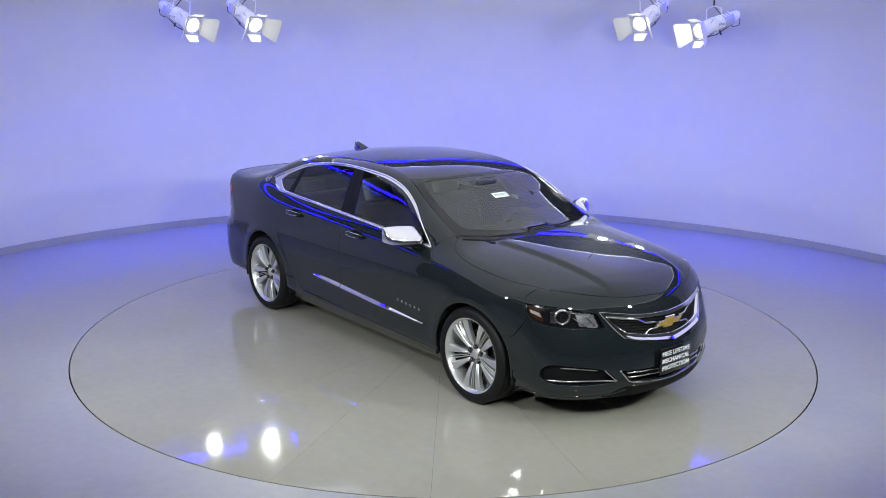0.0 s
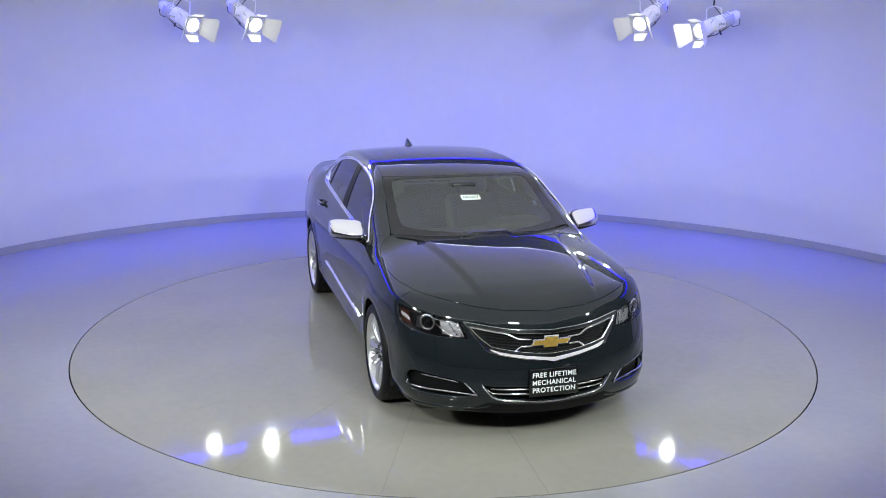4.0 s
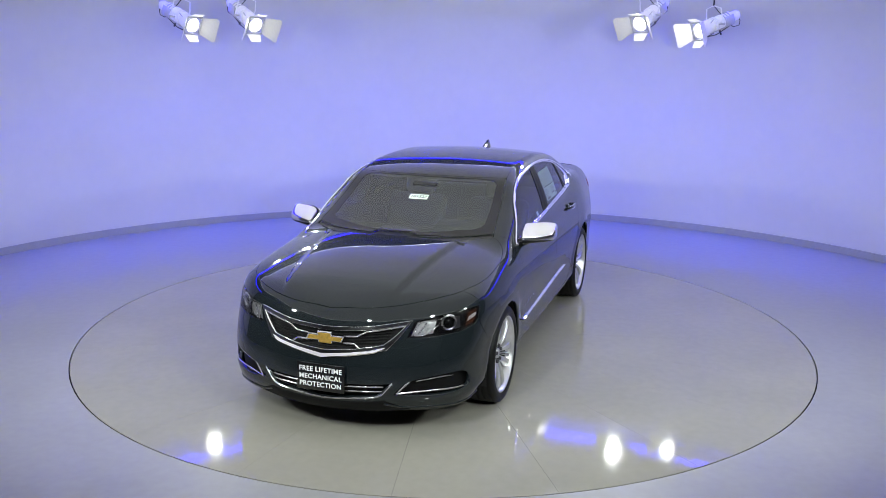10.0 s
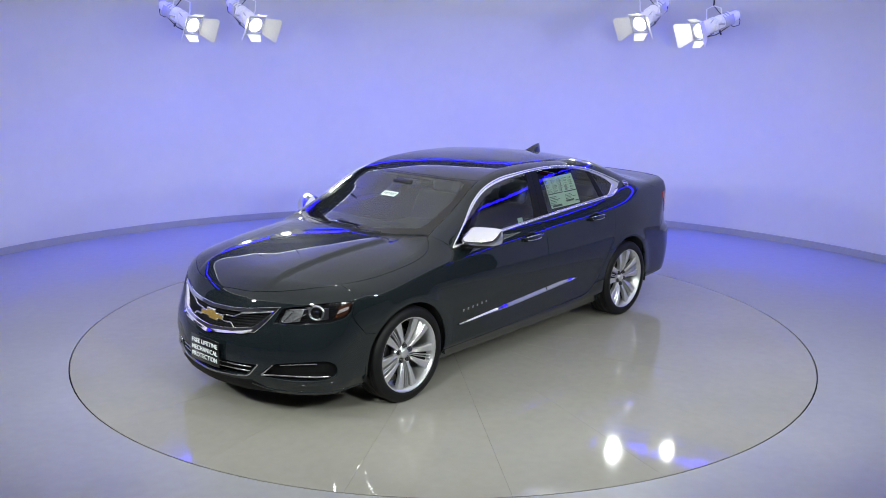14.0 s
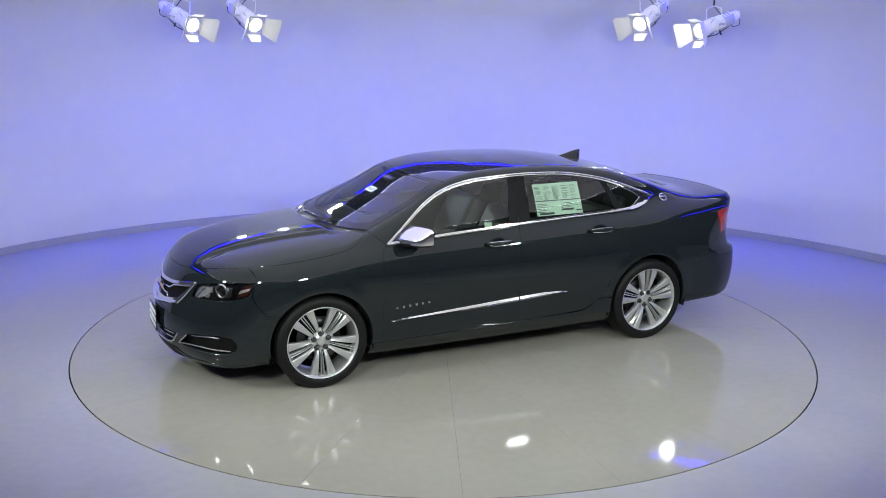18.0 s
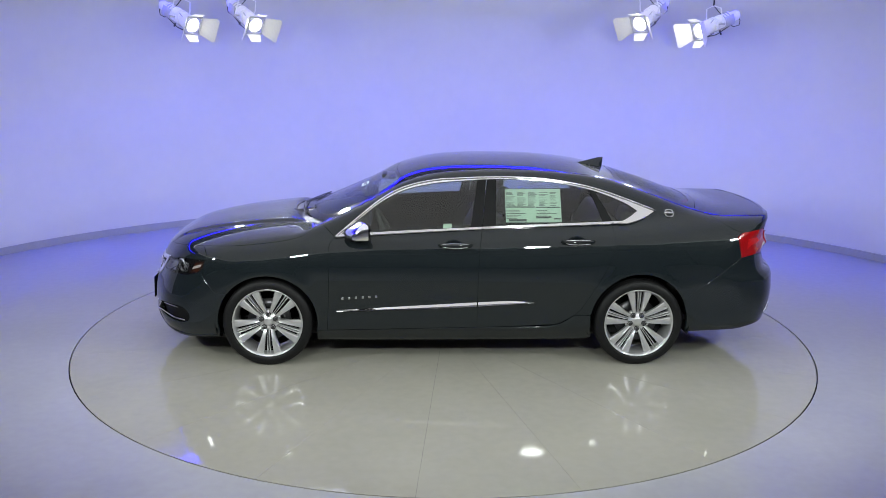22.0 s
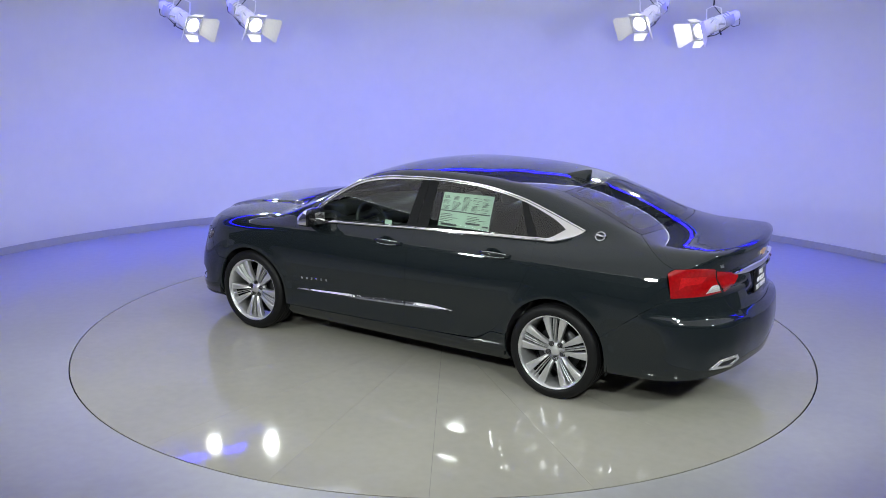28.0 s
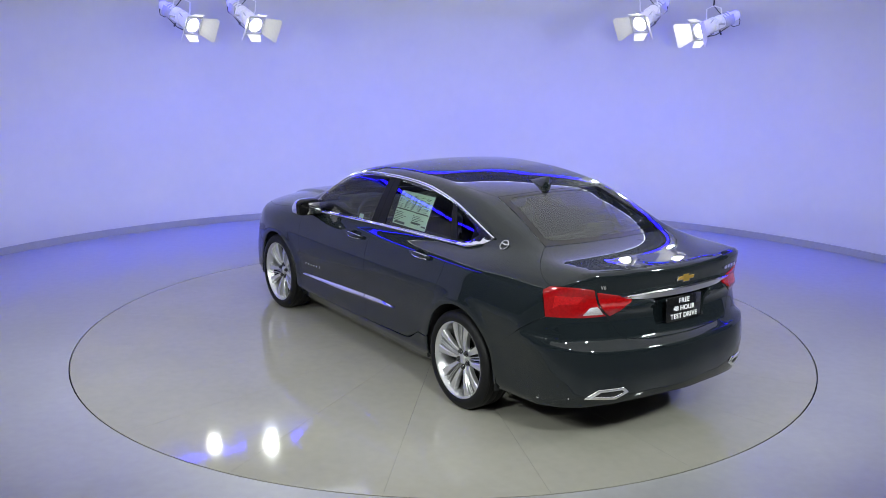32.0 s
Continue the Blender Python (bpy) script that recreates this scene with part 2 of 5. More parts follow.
def lathe(profile, n=64, axis="z", closed=False):
    """A turned form from pairs of radius and height; its axis is z, or y."""
    bm = bmesh.new()
    rings = []
    for r, h in profile:
        ring = []
        for k in range(n):
            a = 2 * math.pi * k / n
            p = (r * math.cos(a), r * math.sin(a), h) if axis == "z" else (r * math.cos(a), h, r * math.sin(a))
            ring.append(bm.verts.new(p))
        rings.append(ring)
    pairs = list(zip(rings, rings[1:])) + ([(rings[-1], rings[0])] if closed else [])
    for a, b in pairs:
        for k in range(n):
            j = (k + 1) % n
            bm.faces.new((a[k], a[j], b[j], b[k]))
    if not closed:
        for ring in (rings[0], rings[-1]):
            if (ring[0].co - ring[n // 2].co).length > 1e-4:
                bm.faces.new(ring)
    bmesh.ops.recalc_face_normals(bm, faces=bm.faces)
    for f in bm.faces:
        f.smooth = len(f.verts) == 4
    return bm


def block(sx, sy, sz, bevel=0.0, at=(0, 0, 0), segments=2):
    bm = bmesh.new()
    bmesh.ops.create_cube(bm, size=1)
    bmesh.ops.scale(bm, vec=(sx, sy, sz), verts=bm.verts)
    if bevel:
        bmesh.ops.bevel(bm, geom=bm.edges[:], offset=bevel, segments=segments, affect="EDGES", profile=0.5)
        for f in bm.faces:
            f.smooth = True
    bmesh.ops.translate(bm, vec=at, verts=bm.verts)
    return bm


def tube(points, r, n=8, taper=None):
    """A round bar along points."""
    bm = bmesh.new()
    pts = [Vector(p) for p in points]
    rings = []
    for k, p in enumerate(pts):
        way = (pts[min(k + 1, len(pts) - 1)] - pts[max(k - 1, 0)]).normalized()
        a = way.orthogonal().normalized()
        b = way.cross(a)
        rad = r if taper is None else taper[k]
        rings.append([bm.verts.new(p + rad * (math.cos(t) * a + math.sin(t) * b)) for t in [2 * math.pi * j / n for j in range(n)]])
    for a, b in zip(rings, rings[1:]):
        best = min(range(n), key=lambda s: (a[0].co - b[s].co).length)
        for k in range(n):
            bm.faces.new((a[k], a[(k + 1) % n], b[(k + 1 + best) % n], b[(k + best) % n])).smooth = True
    bm.faces.new(rings[0][::-1])
    bm.faces.new(rings[-1])
    bmesh.ops.recalc_face_normals(bm, faces=bm.faces)
    return bm


def prism(outline, depth, bevel=0.0):
    """A flat plate in the xy-plane with that outline, depth up."""
    bm = bmesh.new()
    face = bm.faces.new([bm.verts.new((x, y, 0)) for x, y in outline])
    made = bmesh.ops.extrude_face_region(bm, geom=[face])
    bmesh.ops.translate(bm, vec=(0, 0, depth), verts=[v for v in made["geom"] if isinstance(v, bmesh.types.BMVert)])
    bmesh.ops.recalc_face_normals(bm, faces=bm.faces)
    if bevel:
        bmesh.ops.bevel(bm, geom=[e for e in bm.edges if abs(e.verts[0].co.z - e.verts[1].co.z) < 1e-6 and e.verts[0].co.z > depth / 2], offset=bevel, segments=2, affect="EDGES", profile=0.5)
    return bm


# ---------------------------------------------------------------- the studio
# the round wall is a bow that runs on straight on both sides, past the camera
BOW = 90.0
N_BOW = 72


def wall_line(out=0.0, bow=None):
    """The foot of the wall in plan, set back by out, from one side of the camera round to the other."""
    pts = []
    r = WALL_R + out
    span = bow or BOW
    for k in range(N_BOW + 1):
        a = radians(90 + span - 2 * span * k / N_BOW)
        pts.append(Vector((WALL_C[0] + r * math.cos(a), WALL_C[1] + r * math.sin(a))))
    if bow:
        return pts
    first, last = (pts[0] - pts[1]).normalized(), (pts[-1] - pts[-2]).normalized()
    ends = []
    for p, d in ((pts[0], first), (pts[-1], last)):
        ends.append(p + d * ((p.y + 9.2) / max(-d.y, 0.2)))
    return [ends[0]] + pts + [ends[1]]


def ribbon(profile, bow=None):
    """A strip that follows the wall; profile: pairs of set-back and height, closed round."""
    verts, faces = [], []
    lines = [wall_line(o, bow) for o, z in profile]
    n = len(lines[0])
    for (o, z), line in zip(profile, lines):
        verts += [(p.x, p.y, z) for p in line]
    m = len(profile)
    for a in range(m):
        b = (a + 1) % m
        for k in range(n - 1):
            faces.append((a * n + k, a * n + k + 1, b * n + k + 1, b * n + k))
    return verts, faces


def strip(name, profile, mat, label, smooth=True, category="wall", bow=None):
    bm = bmesh.new()
    v, f = ribbon(profile, bow)
    me = mesh_of(name, v, f, False)
    bm.from_mesh(me)
    bmesh.ops.recalc_face_normals(bm, faces=bm.faces)
    for face in bm.faces:
        face.smooth = smooth
    for e in bm.edges:
        if len(e.link_faces) == 2 and e.calc_face_angle(0) > 0.6:
            e.smooth = False
    bm.to_mesh(me)
    bm.free()
    return tagged(part(name, me, mat), label, category, kind="structure")


DISC_R = 3.011
TOP_Z = 2.99                  # top of the round wall
strip("wall_round", [(-0.09, -0.02), (-0.09, TOP_Z), (0.15, TOP_Z), (0.15, -0.02)], WALL, "curved white studio wall washed with blue light", bow=84)
strip("wall_side", [(0.17, -0.02), (0.17, TOP_Z), (0.30, TOP_Z), (0.30, -0.02)], CURTAIN, "charcoal walls beside the camera")
strip("baseboard", [(-0.088, 0.001), (-0.110, 0.001), (-0.110, 0.084), (-0.106, 0.088), (-0.088, 0.088)], BOARD, "grey baseboard along the curved wall", category="baseboard")
# an unseen channel, added to narrow the light, holds the strip that shines straight down and carries the thin blue
# line; an unseen shelf further in hides the strip added to wash the wall
strip("light_channel", [(-0.517, TOP_Z - 0.075), (-0.536, TOP_Z - 0.075), (-0.536, TOP_Z + 0.08), (-0.64, TOP_Z + 0.08), (-0.64, TOP_Z - 0.085), (-0.66, TOP_Z - 0.085), (-0.66, TOP_Z + 0.10), (-0.517, TOP_Z + 0.10)], SOFFIT, "unseen dark channel added to narrow the downward blue light", category="valance", bow=88)
strip("floor_wash_light", [(-0.540, TOP_Z + 0.070), (-0.590, TOP_Z + 0.070), (-0.590, TOP_Z + 0.076), (-0.540, TOP_Z + 0.076)], WASH_LED, "blue light strip inside the channel", category="light strip", bow=64)
strip("rail_light", [(-0.663, TOP_Z - 0.080), (-0.673, TOP_Z - 0.080), (-0.673, TOP_Z + 0.0), (-0.663, TOP_Z + 0.0)], LINE_LED, "thin blue light strip on the rail", category="light strip", bow=88)
# unseen strip, added only to deepen the blue along the wall's top
strip("wall_edge_light", [(-0.100, TOP_Z + 0.010), (-0.115, TOP_Z + 0.010), (-0.115, TOP_Z + 0.018), (-0.100, TOP_Z + 0.018)], TOP_FILL_LED, "unseen blue strip added to deepen the blue at the wall's top", category="light strip", bow=74)
# unseen baffle, added to cut the wash strip's light off the floor
SHELF = -1.183
strip("valance", [(SHELF, TOP_Z - 0.03), (SHELF - 0.09, TOP_Z - 0.03), (SHELF - 0.09, TOP_Z + 0.13), (SHELF - 0.07, TOP_Z + 0.13), (SHELF - 0.07, TOP_Z - 0.02), (SHELF, TOP_Z - 0.02)], SOFFIT, "unseen dark baffle with a shelf, added to cut off the blue light", category="valance", bow=88)
# unseen strip, added to spread blue evenly over the wall
strip("cove_light", [(SHELF + 0.065, TOP_Z + 0.075), (SHELF - 0.027, TOP_Z + 0.075), (SHELF - 0.027, TOP_Z + 0.082), (SHELF + 0.065, TOP_Z + 0.082)], FILL_LED, "unseen blue strip added to wash the wall", category="light strip", bow=52)

back = block(14, 0.15, CEIL_Z + 0.1, at=(0, -9.3, CEIL_Z / 2))
tagged(part("wall_back", back, CURTAIN), "plain dark wall behind the camera", "wall", kind="structure")

# floor with a round hole for the turntable
n = 128
hole_r = DISC_R + 0.011
verts = [(hole_r * math.cos(2 * math.pi * k / n), hole_r * math.sin(2 * math.pi * k / n), 0) for k in range(n)]
verts += [(14 * math.cos(2 * math.pi * k / n), 14 * math.sin(2 * math.pi * k / n), 0) for k in range(n)]
verts += [(hole_r * math.cos(2 * math.pi * k / n), hole_r * math.sin(2 * math.pi * k / n), -0.06) for k in range(n)]
faces = [(k, k + n, (k + 1) % n + n, (k + 1) % n) for k in range(n)] + [(k + 2 * n, k, (k + 1) % n, (k + 1) % n + 2 * n) for k in range(n)]
tagged(part("floor", mesh_of("floor", verts, faces), FLOOR), "polished grey concrete studio floor", "floor", kind="structure")
pit = lathe([(0.01, -0.061), (hole_r + 0.05, -0.061), (hole_r + 0.05, -0.08), (0.01, -0.08)], 96)
tagged(part("turntable_pit", pit, GROOVE), "dark pit below the turntable", "pit", kind="structure")

turntable = new("turntable")
tagged(turntable, "round polished concrete turntable flush with the floor", "turntable")
part("disc_core", lathe([(0.02, -0.006), (DISC_R - 0.004, -0.006), (DISC_R - 0.004, -0.05), (0.02, -0.05)], 128, closed=True), GROOVE, turntable)
for f in turntable.children[0].data.polygons:
    f.use_smooth = False


def disc_segment(a0, a1):
    """One wedge of the turntable's top, with hairline joints to the next."""
    n = 10
    top, low = [], []
    for k in range(n + 1):
        a = a0 + (a1 - a0) * k / n
        top.append((DISC_R * math.cos(a), DISC_R * math.sin(a)))
    mid = (a0 + a1) / 2
    gap = 0.0006
    shift = (gap / math.sin((a1 - a0) / 2) * math.cos(mid), gap / math.sin((a1 - a0) / 2) * math.sin(mid))
    ring = [shift] + [(x + shift[0] * 0.15, y + shift[1] * 0.15) for x, y in top]
    # straight joints: pull the outer corners off the joint line
    ring[1] = (top[0][0] - gap * math.sin(a0), top[0][1] + gap * math.cos(a0))
    ring[-1] = (top[-1][0] + gap * math.sin(a1), top[-1][1] - gap * math.cos(a1))
    m = len(ring)
    verts = [(x, y, 0.0) for x, y in ring] + [(x, y, -0.0055) for x, y in ring]
    faces = [tuple(range(m))] + [(k, k + m, (k + 1) % m + m, (k + 1) % m) for k in range(m)]
    return mesh_of("disc_segment", verts, faces)


for k in range(20):
    part("disc_segment", disc_segment(radians(13 + 18 * k), radians(31 + 18 * k)), DISC, turntable)

# ceiling: a broad round light panel inside a dark soffit, with a thin bright edge; its middle lies towards the camera
PANEL_C, PANEL_R = (0.06, -1.55), 5.95
for name, profile, mat, label, kind_of in (
        ("ceiling", [(0.001, CEIL_Z), (PANEL_R, CEIL_Z), (PANEL_R, CEIL_Z + 0.06), (0.001, CEIL_Z + 0.06)], CEILING, "broad round overhead light panel, softly glowing", "ceiling"),
        ("ceiling_light_strip", [(PANEL_R + 0.004, CEIL_Z - 0.004), (PANEL_R + 0.030, CEIL_Z - 0.004), (PANEL_R + 0.030, CEIL_Z + 0.006), (PANEL_R + 0.004, CEIL_Z + 0.006)], WHITE_LED, "thin white light strip round the ceiling", "light strip"),
        ("ceiling_soffit", [(PANEL_R + 0.034, CEIL_Z), (PANEL_R + 0.63, TOP_Z + 0.14), (15, TOP_Z + 0.14), (15, TOP_Z + 0.3), (PANEL_R + 0.73, TOP_Z + 0.3), (PANEL_R + 0.034, CEIL_Z + 0.2)], SOFFIT, "dark soffit round the ceiling", "ceiling")):
    bm = lathe(profile, 128, closed=True)
    bmesh.ops.translate(bm, vec=(*PANEL_C, 0), verts=bm.verts)
    for f in bm.faces:
        f.smooth = False
    tagged(part(name, bm, mat), label, kind_of, kind="structure")

# ---------------------------------------------------------------- cutting panels out of the car's skin


def spline(points, corner=False, pitch=0.02):
    """Points along a smooth line through the given ones."""
    p = np.array(points, float)
    if len(p) == 2 or corner:
        out = []
        for a, b in zip(p, p[1:]):
            k = max(2, int(np.linalg.norm(b - a) / pitch) + 1)
            out += [a + (b - a) * t for t in np.linspace(0, 1, k)[:-1]]
        return np.array(out + [p[-1]])
    q = np.vstack([2 * p[0] - p[1], p, 2 * p[-1] - p[-2]])
    out = []
    for k in range(1, len(q) - 2):
        a, b, c, d = q[k - 1:k + 3]
        count = max(2, int(np.linalg.norm(c - b) / pitch) + 1)
        for t in np.linspace(0, 1, count)[:-1]:
            out.append(0.5 * (2 * b + (c - a) * t + (2 * a - 5 * b + 4 * c - d) * t * t + (3 * b - a - 3 * c + d) * t ** 3))
    return np.array(out + [p[-1]])


def on_side(points, **k):
    """A line on the left side from pairs x, z."""
    p = spline(points, **k)
    o = np.stack([p[:, 0], 0 * p[:, 0], p[:, 1]], -1)
    return cast(o, np.tile([0.0, 1.0, 0.0], (len(o), 1)), 0, 1.3)


def on_top(points, **k):
    """A line on the top from pairs x, y."""
    p = spline(points, **k)
    o = np.stack([p[:, 0], p[:, 1], 0 * p[:, 0] + 0.5], -1)
    return cast(o, np.tile([0.0, 0.0, 1.0], (len(o), 1)), 0, 1.4)


def on_nose(points, **k):
    """A line on the front from pairs y, z."""
    p = spline(points, **k)
    o = np.stack([0 * p[:, 0] + 1.0, p[:, 0], p[:, 1]], -1)
    return cast(o, np.tile([1.0, 0.0, 0.0], (len(o), 1)), 0, 1.8)


def on_tail(points, **k):
    """A line on the rear from pairs y, z."""
    p = spline(points, **k)
    o = np.stack([0 * p[:, 0] - 1.2, p[:, 0], p[:, 1]], -1)
    return cast(o, np.tile([-1.0, 0.0, 0.0], (len(o), 1)), 0, 1.8)


def near(points, **k):
    """A line close to the skin from triples."""
    return spline(points, **k)


def chain(*runs):
    """Lines end to end, as one loop."""
    out = []
    for r in runs:
        for q in r:
            if not out or np.linalg.norm(np.array(out[-1]) - q) > 0.0012:
                out.append(q)
    if np.linalg.norm(out[0] - out[-1]) < 0.0012:
        out.pop()
    return np.array(out)


def both(*runs):
    """A loop that starts and ends on the middle line, closed by its own mirror image."""
    half = chain(*runs)
    other = half[::-1] * [1, -1, 1]
    return chain(half, other)


class Wrap:
    """A way to lay the skin out flat: rays from an axis or a point, or straight up."""

    def __init__(self, kind, *c):
        self.kind, self.c = kind, c

    def flat(self, p):
        if self.kind == "axis":
            y0, z0 = self.c
            return np.stack([p[:, 0], 0.55 * np.arctan2(p[:, 2] - z0, p[:, 1] - y0)], -1)
        if self.kind == "up":
            return p[:, :2].copy()
        d = p - np.array(self.c[:3])
        s = self.c[3]
        return np.stack([np.arctan2(d[:, 1], d[:, 0] * s), np.arctan2(d[:, 2], np.hypot(d[:, 0], d[:, 1]))], -1) * 0.95

    def lift(self, uv):
        if self.kind == "axis":
            y0, z0 = self.c
            a = uv[:, 1] / 0.55
            o = np.stack([uv[:, 0], 0 * a + y0, 0 * a + z0], -1)
            d = np.stack([0 * a, np.cos(a), np.sin(a)], -1)
        elif self.kind == "up":
            o = np.stack([uv[:, 0], uv[:, 1], 0 * uv[:, 0] + 0.5], -1)
            d = np.tile([0.0, 0.0, 1.0], (len(o), 1))
        else:
            a, e = uv[:, 0] / 0.95, uv[:, 1] / 0.95
            o = np.tile(np.array(self.c[:3], float), (len(uv), 1))
            d = np.stack([np.cos(a) * np.cos(e) * self.c[3], np.sin(a) * np.cos(e), np.sin(e)], -1)
        return cast(o, d, 0, 1.7)


AROUND = Wrap("axis", 0.25, 0.66)
UP = Wrap("up")
FRONT = Wrap("ball", 1.25, 0, 0.45, 1.0)
REAR = Wrap("ball", -1.55, 0, 0.60, -1.0)


def inside(poly, q):
    x, y = q[:, 0][:, None], q[:, 1][:, None]
    x1, y1 = poly[:, 0], poly[:, 1]
    x2, y2 = np.roll(x1, -1), np.roll(y1, -1)
    cross = ((y1 > y) != (y2 > y)) & (x < (x2 - x1) * (y - y1) / np.where(y2 == y1, 1e-12, y2 - y1) + x1)
    return cross.sum(1) % 2 == 1


def shrink(poly, d):
    """The loop moved inward by d; it runs counter-clockwise."""
    a, b = np.roll(poly, 1, 0), np.roll(poly, -1, 0)
    t1, t2 = poly - a, b - poly
    n1 = np.stack([-t1[:, 1], t1[:, 0]], -1) / (np.linalg.norm(t1, axis=1)[:, None] + 1e-9)
    n2 = np.stack([-t2[:, 1], t2[:, 0]], -1) / (np.linalg.norm(t2, axis=1)[:, None] + 1e-9)
    n = n1 + n2
    n /= np.maximum(np.linalg.norm(n, axis=1)[:, None], 0.3)
    return poly + n * d / np.maximum((n * n1).sum(1), 0.5)[:, None]


def ccw(poly):
    x, y = poly.T
    return poly if (x * np.roll(y, -1) - y * np.roll(x, -1)).sum() > 0 else poly[::-1]


def sheet(loop, wrap, pitch=0.03, gap=0.0025, holes=(), push=0.0, lip=0.014):
    """Vertices, faces and normals of a panel with rounded, turned-in edges."""
    from mathutils.geometry import delaunay_2d_cdt
    outer = shrink(ccw(wrap.flat(loop)), gap)
    inner = [shrink(ccw(wrap.flat(h)), -gap) for h in holes]
    loops = [outer] + inner
    low, high = outer.min(0), outer.max(0)
    us, vs = np.arange(low[0], high[0], pitch), np.arange(low[1], high[1], pitch * 0.87)
    grid = np.array([(u + (pitch / 2 if j % 2 else 0), v) for j, v in enumerate(vs) for u in us])
    keep = inside(outer, grid)
    for h in inner:
        keep &= ~inside(h, grid)
    grid = grid[keep]
    edge = np.vstack(loops)
    if len(grid):
        far = np.ones(len(grid), bool)
        for k in range(0, len(edge), 200):
            far &= (np.linalg.norm(grid[:, None] - edge[None, k:k + 200], axis=2) > pitch * 0.45).all(1)
        grid = grid[far]
    pts = np.vstack([edge, grid]) if len(grid) else edge
    edges, start = [], 0
    for l in loops:
        edges += [(start + k, start + (k + 1) % len(l)) for k in range(len(l))]
        start += len(l)
    v, _, f, *_ = delaunay_2d_cdt([Vector(p) for p in pts], edges, [], 0, 1e-7)
    uv = np.array([tuple(p) for p in v])
    tri = np.array([tuple(x) for x in f if len(x) == 3])
    mid = uv[tri].mean(1)
    good = inside(outer, mid)
    for h in inner:
        good &= ~inside(h, mid)
    tri = tri[good]
    p = wrap.lift(uv)
    nrm = outward(p)
    face_n = np.cross(p[tri[:, 1]] - p[tri[:, 0]], p[tri[:, 2]] - p[tri[:, 0]])
    flip = (face_n * nrm[tri[:, 0]]).sum(1) < 0
    tri[flip] = tri[flip][:, ::-1]
    p = p + nrm * push
    verts, norms, faces = [*p], [*nrm], [tuple(t) for t in tri]
    if lip:
        start = 0
        for l in loops:
            ids = list(range(start, start + len(l)))
            start += len(l)
            ring = p[ids]
            along = np.roll(ring, -1, 0) - np.roll(ring, 1, 0)
            along /= np.linalg.norm(along, axis=1)[:, None] + 1e-9
            n0 = nrm[ids]
            out = np.cross(along, n0)
            out /= np.linalg.norm(out, axis=1)[:, None] + 1e-9
            k0 = len(ids) // 3
            probe = wrap.flat((ring[k0:k0 + 1] + out[k0:k0 + 1] * 0.004))
            in_panel = inside(outer, probe)[0] and not any(inside(h, probe)[0] for h in inner)
            if in_panel:
                out = -out
            r2 = ring + out * min(0.0018, gap if gap > 0 else 0.0018) - n0 * 0.002
            r3 = r2 - n0 * lip
            b2, b3 = len(verts), len(verts) + len(ids)
            verts += [*r2, *r3]
            norms += [*((n0 + out) / np.linalg.norm(n0 + out, axis=1)[:, None]), *out]
            m = len(ids)
            for k in range(m):
                j = (k + 1) % m
                quad1, quad2 = (ids[k], ids[j], b2 + j, b2 + k), (b2 + k, b2 + j, b3 + j, b3 + k)
                a, b, c = ring[k], ring[j], r3[j]
                if np.dot(np.cross(b - a, c - a), out[k]) < 0:
                    quad1, quad2 = quad1[::-1], quad2[::-1]
                faces += [quad1, quad2]
    return np.array(verts), faces, np.array(norms)


def sheet_mesh(name, data, flipped=False):
    verts, faces, norms = data
    if flipped:
        verts, norms, faces = verts * [1, -1, 1], norms * [1, -1, 1], [f[::-1] for f in faces]
    me = mesh_of(name, verts, faces, True)
    me.normals_split_custom_set_from_vertices([tuple(x) for x in norms])
    return me


def skin(name, loop, wrap, mat, parent, label="", **k):
    return part(name, sheet_mesh(name, sheet(loop, wrap, **k)), mat, parent, label)


def skins(name, loop, wrap, mat, parents, label="", **k):
    """The same panel on the left side and, mirrored, on the right."""
    data = sheet(loop, wrap, **k)
    return [part(name, sheet_mesh(name, data, s), mat, p, label) for s, p in zip((False, True), parents)]


# ---------------------------------------------------------------- the car
car = new("car")
tagged(car, "dark slate-green metallic four-door sedan with chrome trim on a turntable", "car")
TWO = (car, car)

HUB_Z, TYRE_R = 0.338, 0.340
AXLES = (1.4185, -1.4185)


def arch(x0, r, a, b, rz=None):
    """A wheel arch on the side, between angles from the front over the top."""
    n = 28
    pts = [(x0 + r * math.cos(radians(a + (b - a) * k / n)), HUB_Z + (rz or r) * math.sin(radians(a + (b - a) * k / n))) for k in range(n + 1)]
    return on_side(pts, corner=True)


ARCH_F, ARCH_R = (1.4185, 0.378, 0.372), (-1.4185, 0.378, 0.392)

# lines shared by panels
hood_front = on_top([(2.298, 0), (2.25, 0.30), (2.125, 0.545), (1.99, 0.685), (1.90, 0.738)])
hood_side = on_top([(1.90, 0.738), (1.74, 0.795), (1.55, 0.822), (1.3, 0.822), (1.11, 0.785), (1.03, 0.70)])
hood_rear = on_top([(1.03, 0.70), (1.15, 0.5), (1.25, 0.25), (1.28, 0)])
shield_low = on_top([(1.20, 0), (1.175, 0.25), (1.09, 0.5), (1.0, 0.69)])
shield_side = on_top([(1.0, 0.69), (0.7, 0.652), (0.352, 0.606)])
shield_top = on_top([(0.352, 0.606), (0.42, 0.35), (0.45, 0)])
roof_side = on_top([(0.352, 0.606), (0.0, 0.590), (-0.5, 0.578), (-1.0, 0.545), (-1.262, 0.47)])
back_top = on_top([(-1.262, 0.47), (-1.285, 0.25), (-1.29, 0)])
back_side = on_top([(-1.262, 0.47), (-1.58, 0.505), (-1.895, 0.565)])
back_low = on_top([(-1.895, 0.565), (-1.965, 0.3), (-1.99, 0)])
